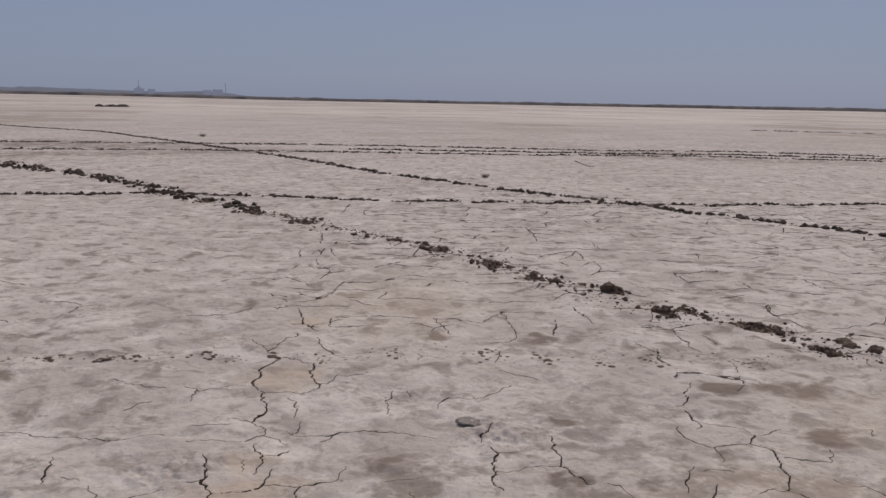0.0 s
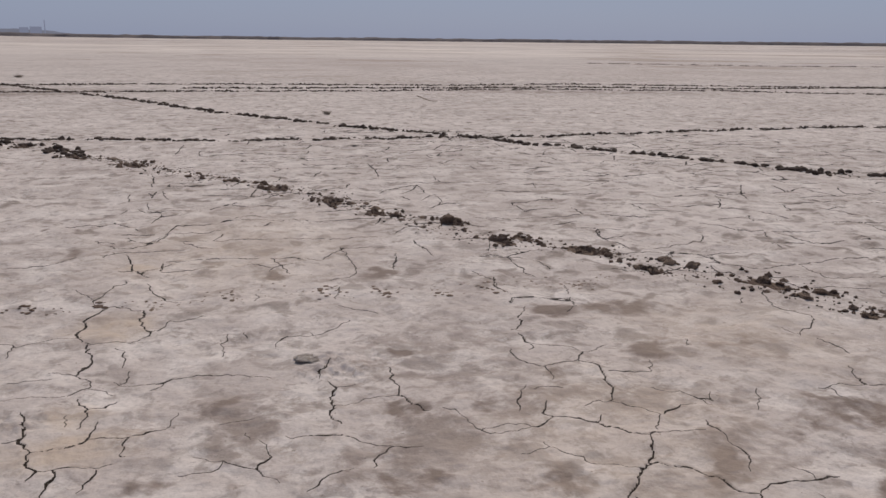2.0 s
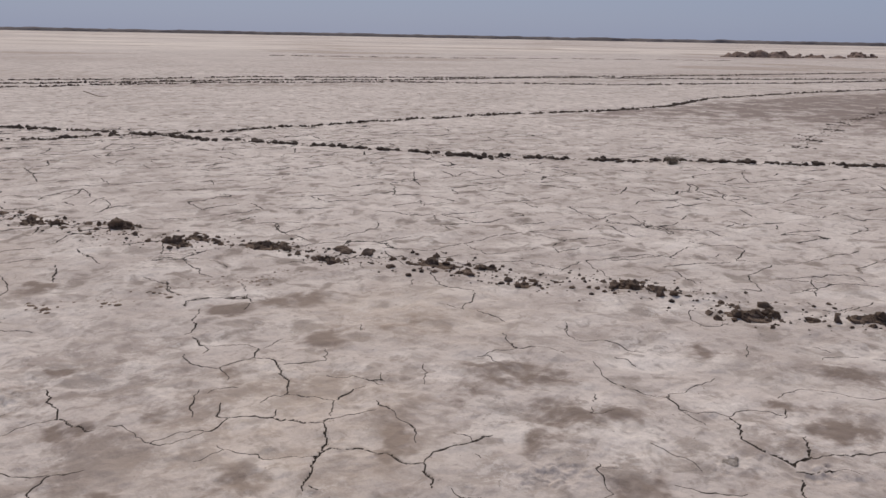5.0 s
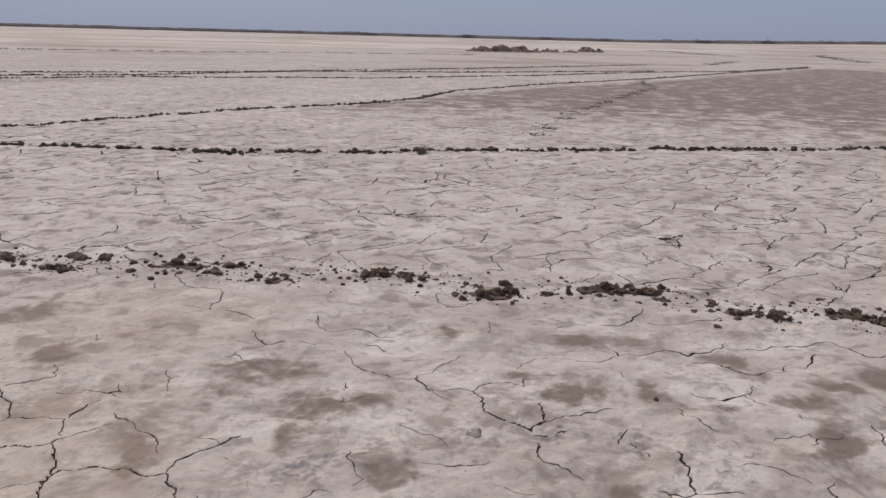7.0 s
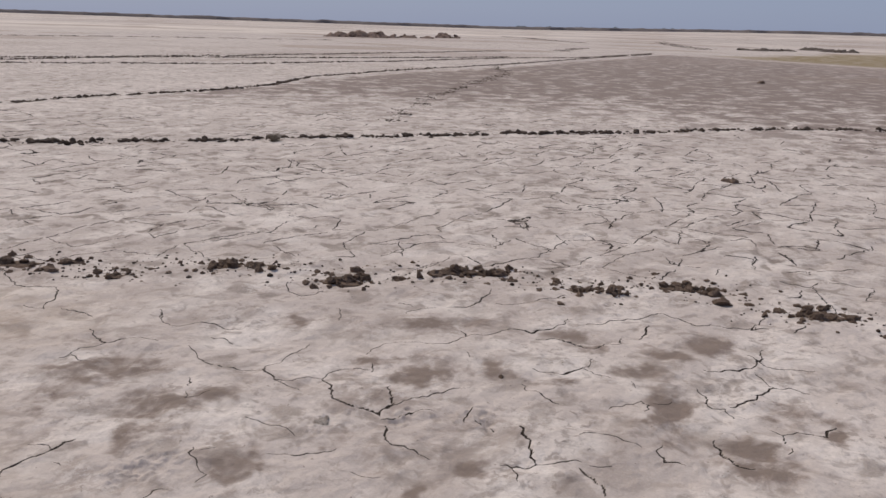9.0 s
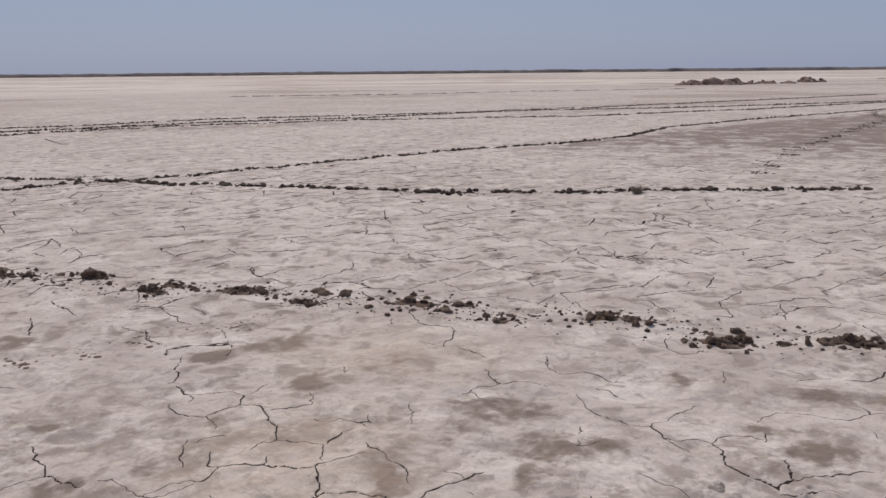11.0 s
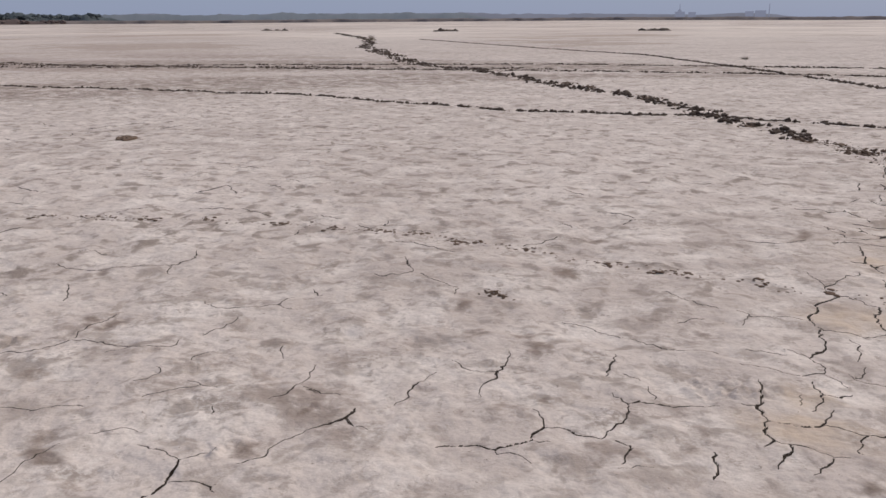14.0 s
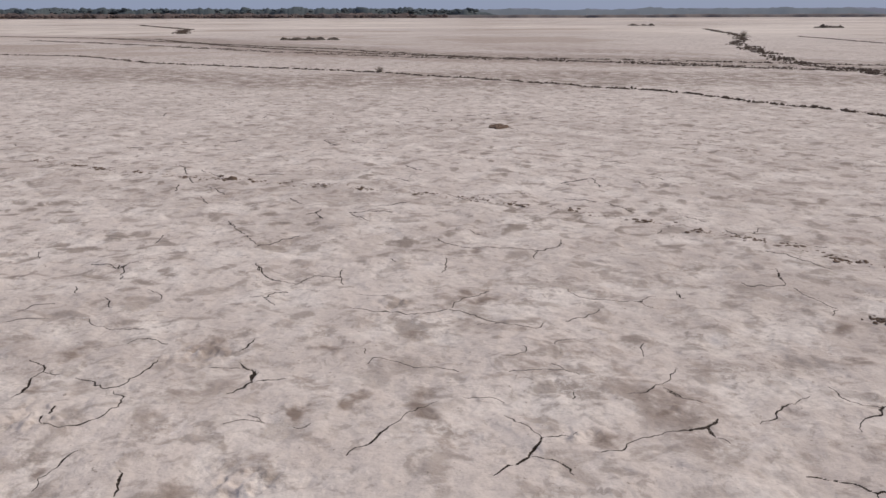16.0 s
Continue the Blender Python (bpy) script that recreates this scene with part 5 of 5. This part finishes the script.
def belt(name, label, category, material, az0, az1, r, tall, seed, rows=2, rough=0.07, pace=2.0, step=0.05, kind="stuff"):
    """A long belt of scrub or trees: uneven crests one behind another."""
    verts, faces = [], []
    n = int((az1 - az0) / step)
    for row in range(rows):
        az = np.linspace(az0, az1, n + 1)
        rr = r * (1 + 0.06 * row) + 0.02 * r * grain(az * 0.8, az * 0 + row, seed)
        ends = np.clip(np.minimum(az - az0, az1 - az) / 3, 0, 1)
        crest = tall * ends * (0.78 + 0.10 * fbm(az * 0.7, az * 0 + 3 * row, 3, seed) + rough * fbm(az * pace, az * 0 + 5 * row, 3, seed + 9))
        base = len(verts)
        ca, sa_ = -np.sin(np.radians(az)), np.cos(np.radians(az))
        for back, up in ((-0.9, -0.05), (-0.55, 0.62), (-0.12, 0.97), (0.25, 0.95), (0.9, -0.05)):
            d = rr + back * tall * 1.6 + 0.12 * tall * grain(az * 3, az * 0 + back * 3 + row, seed + 4)
            verts += np.stack([ca * d, sa_ * d, crest * up + rise(ca * d, sa_ * d)], 1).tolist()
        for k in range(4):
            a = base + k * (n + 1)
            faces += [(a + e, a + e + n + 1, a + e + n + 2, a + e + 1) for e in range(n)]
    me = bpy.data.meshes.new(name)
    me.from_pydata(verts, [], faces)
    me.polygons.foreach_set("use_smooth", np.ones(len(me.polygons), bool))
    me.materials.append(material)
    return tagged(new(name, me), label, category, kind=kind)


belt("scrub_belt", "low dark dry scrub along the rim of the flat", "scrub", SCRUB, -125, 125, 900, 3.9, 31)
belt("scrub_belt", "dark brown dry scrub on the near shore", "scrub", BRUSH, 57, 118, 702, 4.4, 32, 2, 0.16, 3.5)
band("scrub_belt", "ragged tops of brown brush on the near shore", "scrub", BRUSH, 57.5, 117, 686, 716, 1500, 2.4, 1.0, 35, 1.6)
belt("far_woods", "green belt of low trees behind the scrub, haze in its colour", "trees", LEAF, 53, 120, 1000, 12.5, 33, 3, 0.12, 3.4)
belt("far_woods", "faint belt of far trees, blue haze painted as glow", "trees", HAZE_WOOD, 30, 68, 1900, 23, 36, 2, 0.05, 2.4)
band("far_woods", "crowns of low trees behind the scrub, haze in their colour", "trees", LEAF, 55.5, 117, 980, 1070, 1700, 4.2, 0.9, 33, 7.6)
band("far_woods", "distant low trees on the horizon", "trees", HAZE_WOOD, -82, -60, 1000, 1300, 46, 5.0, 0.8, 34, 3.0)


def ridge(az0, az1, r, tall, seed, label):
    """A long low rise of land with an uneven crest."""
    bm = bmesh.new()
    n = 160
    last = None
    for k in range(n + 1):
        s = k / n
        az = az0 + (az1 - az0) * s
        fade = min(1, 22 * s, 6 * (1 - s)) * (0.62 + 0.38 * min(1, max(0, (az - 18) / 16)))
        h = tall * fade * (0.75 + 0.25 * noise.noise(Vector((az * 0.35, seed, 0))) + 0.10 * noise.noise(Vector((az * 2.1, seed, 3))))
        ring = [bm.verts.new((*ring_point(az, r + d), z)) for d, z in ((-60, -0.5), (-20, h * 0.8), (0, h), (60, h * 0.9), (160, -0.5))]
        if last:
            for a, b in zip(range(4), range(1, 5)):
                bm.faces.new((last[a], ring[a], ring[b], last[b]))
        last = ring
    ob = part("far_land", bm, RIDGE)
    return tagged(ob, label, "land", kind="structure")


ridge(11.2, 66, 3300, 43, 4, "low land on the horizon, blue haze painted as glow")
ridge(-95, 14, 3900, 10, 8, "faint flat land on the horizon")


def box(bm, x0, x1, y0, y1, z0, z1):
    bmesh.ops.create_cube(bm, size=1, matrix=Matrix.Translation(((x0 + x1) / 2, (y0 + y1) / 2, (z0 + z1) / 2)) @ Matrix.Diagonal((x1 - x0, y1 - y0, z1 - z0, 1)))


def tower(bm, x, r0, r1, z0, z1):
    bmesh.ops.create_cone(bm, cap_ends=True, segments=14, radius1=r0, radius2=r1, depth=z1 - z0, matrix=Matrix.Translation((x, 0, (z0 + z1) / 2)))


def works(az, label, build):
    """A far works, its parts side by side across the line of sight."""
    base = tagged(new("industrial_works"), label, "factory")
    base.matrix_world = Matrix.Translation((*ring_point(az, 3250), 0)) @ Matrix.Rotation(radians(az), 4, "Z")
    for name, shapes in build:
        bm = bmesh.new()
        for kind, *v in shapes:
            box(bm, *v) if kind == "box" else tower(bm, *v)
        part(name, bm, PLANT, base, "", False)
    return base


works(19.3, "far works with a tall tower, blue haze painted as glow", (
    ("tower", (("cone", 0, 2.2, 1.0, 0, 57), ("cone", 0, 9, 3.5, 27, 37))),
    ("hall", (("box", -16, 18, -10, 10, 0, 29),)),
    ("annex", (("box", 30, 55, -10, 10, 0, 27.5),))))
works(14.05, "far works with a slim chimney, blue haze painted as glow", (
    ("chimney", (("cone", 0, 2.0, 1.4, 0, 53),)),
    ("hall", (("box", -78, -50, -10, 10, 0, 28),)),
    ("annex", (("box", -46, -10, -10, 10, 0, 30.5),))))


def earth_heap(name, label, category, spots_, cell=0.22, material=EARTH, group=""):
    """A heap of dumped earth: a field of bumps, x, y, radius, height."""
    x0 = min(s[0] - s[2] for s in spots_) - 0.5
    x1 = max(s[0] + s[2] for s in spots_) + 0.5
    y0 = min(s[1] - s[2] for s in spots_) - 0.5
    y1 = max(s[1] + s[2] for s in spots_) + 0.5
    nx, ny = int((x1 - x0) / cell), int((y1 - y0) / cell)
    X, Y = np.meshgrid(np.linspace(x0, x1, nx), np.linspace(y0, y1, ny), indexing="ij")
    Z = np.full(X.shape, -0.1)
    for x, y, r, h in spots_:
        d = np.hypot(X - x, Y - y) / r
        Z = np.maximum(Z, h * (1 - smooth(d, 0, 1)) * (0.92 + 0.22 * fbm(X * 0.9, Y * 0.9, 2, 13)) - 0.05)
    Z = Z + 0.32 * np.clip(Z, 0, 0.6) * fbm(X * 2.2, Y * 2.2, 3, 15)
    bm = bmesh.new()
    grid = [[bm.verts.new((X[i, j], Y[i, j], Z[i, j])) for j in range(ny)] for i in range(nx)]
    for i in range(nx - 1):
        for j in range(ny - 1):
            bm.faces.new((grid[i][j], grid[i + 1][j], grid[i + 1][j + 1], grid[i][j + 1]))
    heap = tagged(part(name, bm, material), label, category, group)
    rng, rubble = random.Random(int(10 * abs(spots_[0][0]))), Heap()
    for x, y, r, h in spots_:
        for _ in range(9):
            a, d = rng.uniform(0, 6.283), r * math.sqrt(rng.random()) * 0.8
            rubble.add(x + d * math.cos(a), y + d * math.sin(a), h * rng.uniform(0.25, 0.75), max(0.0, h * (0.75 - d / r)), rng.uniform(0.8, 1.5), rng, True)
    tagged(rubble.link("rubble", material), kind="stuff").parent = heap
    return heap


def scatter_bumps(ax, ay, bx, by, n, r, h, seed):
    rng = random.Random(seed)
    return [(ax + (bx - ax) * s + rng.uniform(-1, 1), ay + (by - ay) * s + rng.uniform(-1, 1), r * rng.uniform(0.6, 1.2), h * rng.uniform(0.55, 1.1))
            for s in ((k + rng.random()) / n for k in range(n))]


earth_heap("earth_mound", "long ragged heap of dumped red-brown earth", "earth heap", scatter_bumps(70.2, 60.3, 75.8, 58.5, 30, 1.0, 0.72, 3), 0.13, group="heaps of dumped earth")
earth_heap("earth_mound", "low heap of red-brown earth beside a longer one", "earth heap", scatter_bumps(81.0, 59.9, 82.6, 58.7, 7, 1.0, 0.42, 5), 0.13, group="heaps of dumped earth")
earth_heap("earth_mound", "small steep heap of red-brown earth", "earth heap", scatter_bumps(90.0, 61.0, 91.3, 60.0, 6, 0.9, 0.85, 6), 0.13, group="heaps of dumped earth")
for ends in ((95.3, 24.9, 101.8, 22.8), (117.0, 24.2, 120.7, 22.2), (108.4, 19.1, 112.8, 18.5)):
    earth_heap("earth_mound", "low brown mound of earth beyond the damp basin", "earth mound", scatter_bumps(*ends, 12, 1.3, 0.34, int(ends[0])), 0.16, DARK_EARTH)
earth_heap("earth_mound", "low dark mound of earth far out on the flat", "earth mound", scatter_bumps(-47.6, 121.0, -44.3, 122.2, 12, 0.8, 0.5, 7), 0.16, DARK_EARTH)
earth_heap("earth_mound", "faint low mound near the rim of the flat", "earth mound", scatter_bumps(-124.5, 121, -121, 123, 8, 0.9, 0.5, 8), 0.2, DARK_EARTH)
earth_heap("earth_mound", "small dark mound far out on the flat", "earth mound", scatter_bumps(-77.8, 113, -75.8, 114.2, 8, 0.7, 0.55, 9), 0.16, DARK_EARTH)


def dry_bush(name, label, category, x, y, width, tall, stems, seed):
    """Dry branching stems fanning out of one root."""
    rng = random.Random(seed)
    bm = bmesh.new()
    z = height(x, y)
    for _ in range(stems):
        a, lean = rng.uniform(0, 6.283), rng.uniform(0.15, 1.0)
        p = Vector((x + rng.gauss(0, 0.12) * width, y + rng.gauss(0, 0.12) * width, z - 0.01))
        d = Vector((math.cos(a) * lean * width, math.sin(a) * lean * width, tall * rng.uniform(0.5, 1.0)))
        thick = 0.012 * width
        ring = None
        for k in range(5):
            s = k / 4
            q = p + d * s * 0.55 + Vector((rng.gauss(0, 0.02), rng.gauss(0, 0.02), 0)) * width
            w = thick * (1 - 0.8 * s) + 0.001
            now = [bm.verts.new(q + Vector((math.cos(t) * w, math.sin(t) * w, 0))) for t in (0, 2.1, 4.2)]
            if ring:
                for e in range(3):
                    bm.faces.new((ring[e], ring[(e + 1) % 3], now[(e + 1) % 3], now[e]))
            ring = now
            if k and rng.random() < 0.85:
                tip = q + Vector((rng.gauss(0, 0.12) * width, rng.gauss(0, 0.12) * width, rng.uniform(0.02, 0.2) * tall))
                side_a = bm.verts.new(q + Vector((w, 0, 0)))
                side_b = bm.verts.new(q - Vector((w, w, 0)))
                side_c = bm.verts.new(q + Vector((0, w, w)))
                end = bm.verts.new(tip)
                for e, g in ((side_a, side_b), (side_b, side_c), (side_c, side_a)):
                    bm.faces.new((e, g, end))
    return tagged(part(name, bm, STRAW), label, category)


dry_bush("dry_bush", "small dry brown bush rooted in the wheel track", "bush", 8.18, 7.67, 0.24, 0.26, 60, 1)
dry_bush("grass_tuft", "withered grey-brown tuft on the open silt", "tuft", 0.89, 17.6, 0.20, 0.16, 60, 2)
dry_bush("grass_tuft", "withered low tuft beside the far tracks", "tuft", -9.4, 33.7, 0.35, 0.22, 50, 3)
dry_bush("dry_bush", "dark dry bush at a bend of the track", "bush", -46.5, 57.3, 0.6, 0.8, 90, 4)
earth_heap("earth_mound", "long low ragged strip of dark earth and brush", "earth mound", scatter_bumps(-58.2, 27.1, -59.6, 23.9, 12, 0.5, 0.30, 12), 0.1, DARK_EARTH)
dry_bush("dry_bush", "small dry bush by a line of clods", "bush", -22.2, 11.6, 0.34, 0.30, 50, 6)


def fallen_stick():
    bm = bmesh.new()
    ring = None
    for k in range(9):
        s = k / 8
        q = Vector((3.30 + 0.42 * s, 21.3 - 0.5 * s, height(3.4, 21) + 0.02 + 0.10 * (1 - s) ** 2 + 0.01 * math.sin(7 * s)))
        now = [bm.verts.new(q + Vector((math.cos(t), 0, math.sin(t))) * (0.014 - 0.008 * s)) for t in (0, 1.57, 3.14, 4.71)]
        if ring:
            for e in range(4):
                bm.faces.new((ring[e], ring[(e + 1) % 4], now[(e + 1) % 4], now[e]))
        ring = now
    return tagged(part("stick", bm, STRAW), "thin bent dry stick lying on the silt", "stick")


fallen_stick()


def flake(name, label, category, x, y, width, depth, tall, turn, material, seed):
    """A lifted slab of mud with a ragged edge."""
    bm = bmesh.new()
    n = 26
    rings = []
    for k, (s, h) in enumerate(((1.0, -0.01), (0.97, 0.55), (0.85, 0.9), (0.5, 1.0), (0.15, 0.9))):
        ring = []
        for e in range(n):
            t = 6.2832 * e / n
            j = 1 + 0.42 * noise.noise(Vector((math.cos(t) * 1.7, math.sin(t) * 1.7, seed))) + 0.20 * noise.noise(Vector((math.cos(t) * 6, math.sin(t) * 6, seed)))
            px, py = math.cos(t) * width / 2 * s * j, math.sin(t) * depth / 2 * s * j
            ring.append(bm.verts.new((px, py, tall * h * (1 + 0.9 * noise.noise(Vector((px * 40, py * 40, seed)))))))
        if rings:
            for e in range(n):
                bm.faces.new((rings[-1][e], rings[-1][(e + 1) % n], ring[(e + 1) % n], ring[e]))
        rings.append(ring)
    bm.faces.new(rings[-1])
    ob = part(name, bm, material, smooth_faces=False)
    ob.matrix_world = Matrix.Translation((x, y, height(x, y) - 0.002)) @ Matrix.Rotation(turn, 4, "Z")
    return tagged(ob, label, category)


flake("mud_flake", "raised pale mud flake at a crack's end", "mud flake", 0.165, 3.92, 0.15, 0.10, 0.007, -0.3, SCAR, 2)
flake("mud_flake", "small lifted grey mud flake", "mud flake", 2.62, 1.86, 0.08, 0.06, 0.007, 0.5, SCAR, 9)
flake("mud_patch", "flat dark mud patch on the open silt", "mud patch", -10.05, 6.93, 0.28, 0.32, 0.03, 0.9, CLOD, 5)
flake("mud_patch", "low dark mud patch beyond the track", "mud patch", 9.43, 2.28, 0.14, 0.20, 0.035, 1.2, CLOD, 7)
for x, y, s in ((29.8, 7.17, 0.24), (-8.2, 2.45, 0.075), (3.43, 1.54, 0.03)):
    tagged(mud_clod(x, y, s), "single dark clod alone on the flat", "mud clod")
base = tagged(new("mud_clump"), "scattered small dark mud lumps on the silt", "mud clump")
base.matrix_world = Matrix.Translation((-2.52, 3.91, height(-2.52, 3.91)))
for _ in range(40):
    lump, size = new("lump", lumps.choice(LUMPS)), lumps.uniform(0.010, 0.026)
    lump.parent = base
    lump.matrix_local = Matrix.Translation((lumps.gauss(0, 0.06), lumps.gauss(0, 0.045), -0.002)) @ Matrix.Rotation(lumps.uniform(0, 6.28), 4, "Z") @ \
        Matrix.Diagonal((size * 1.2, size, size * 0.8, 1))
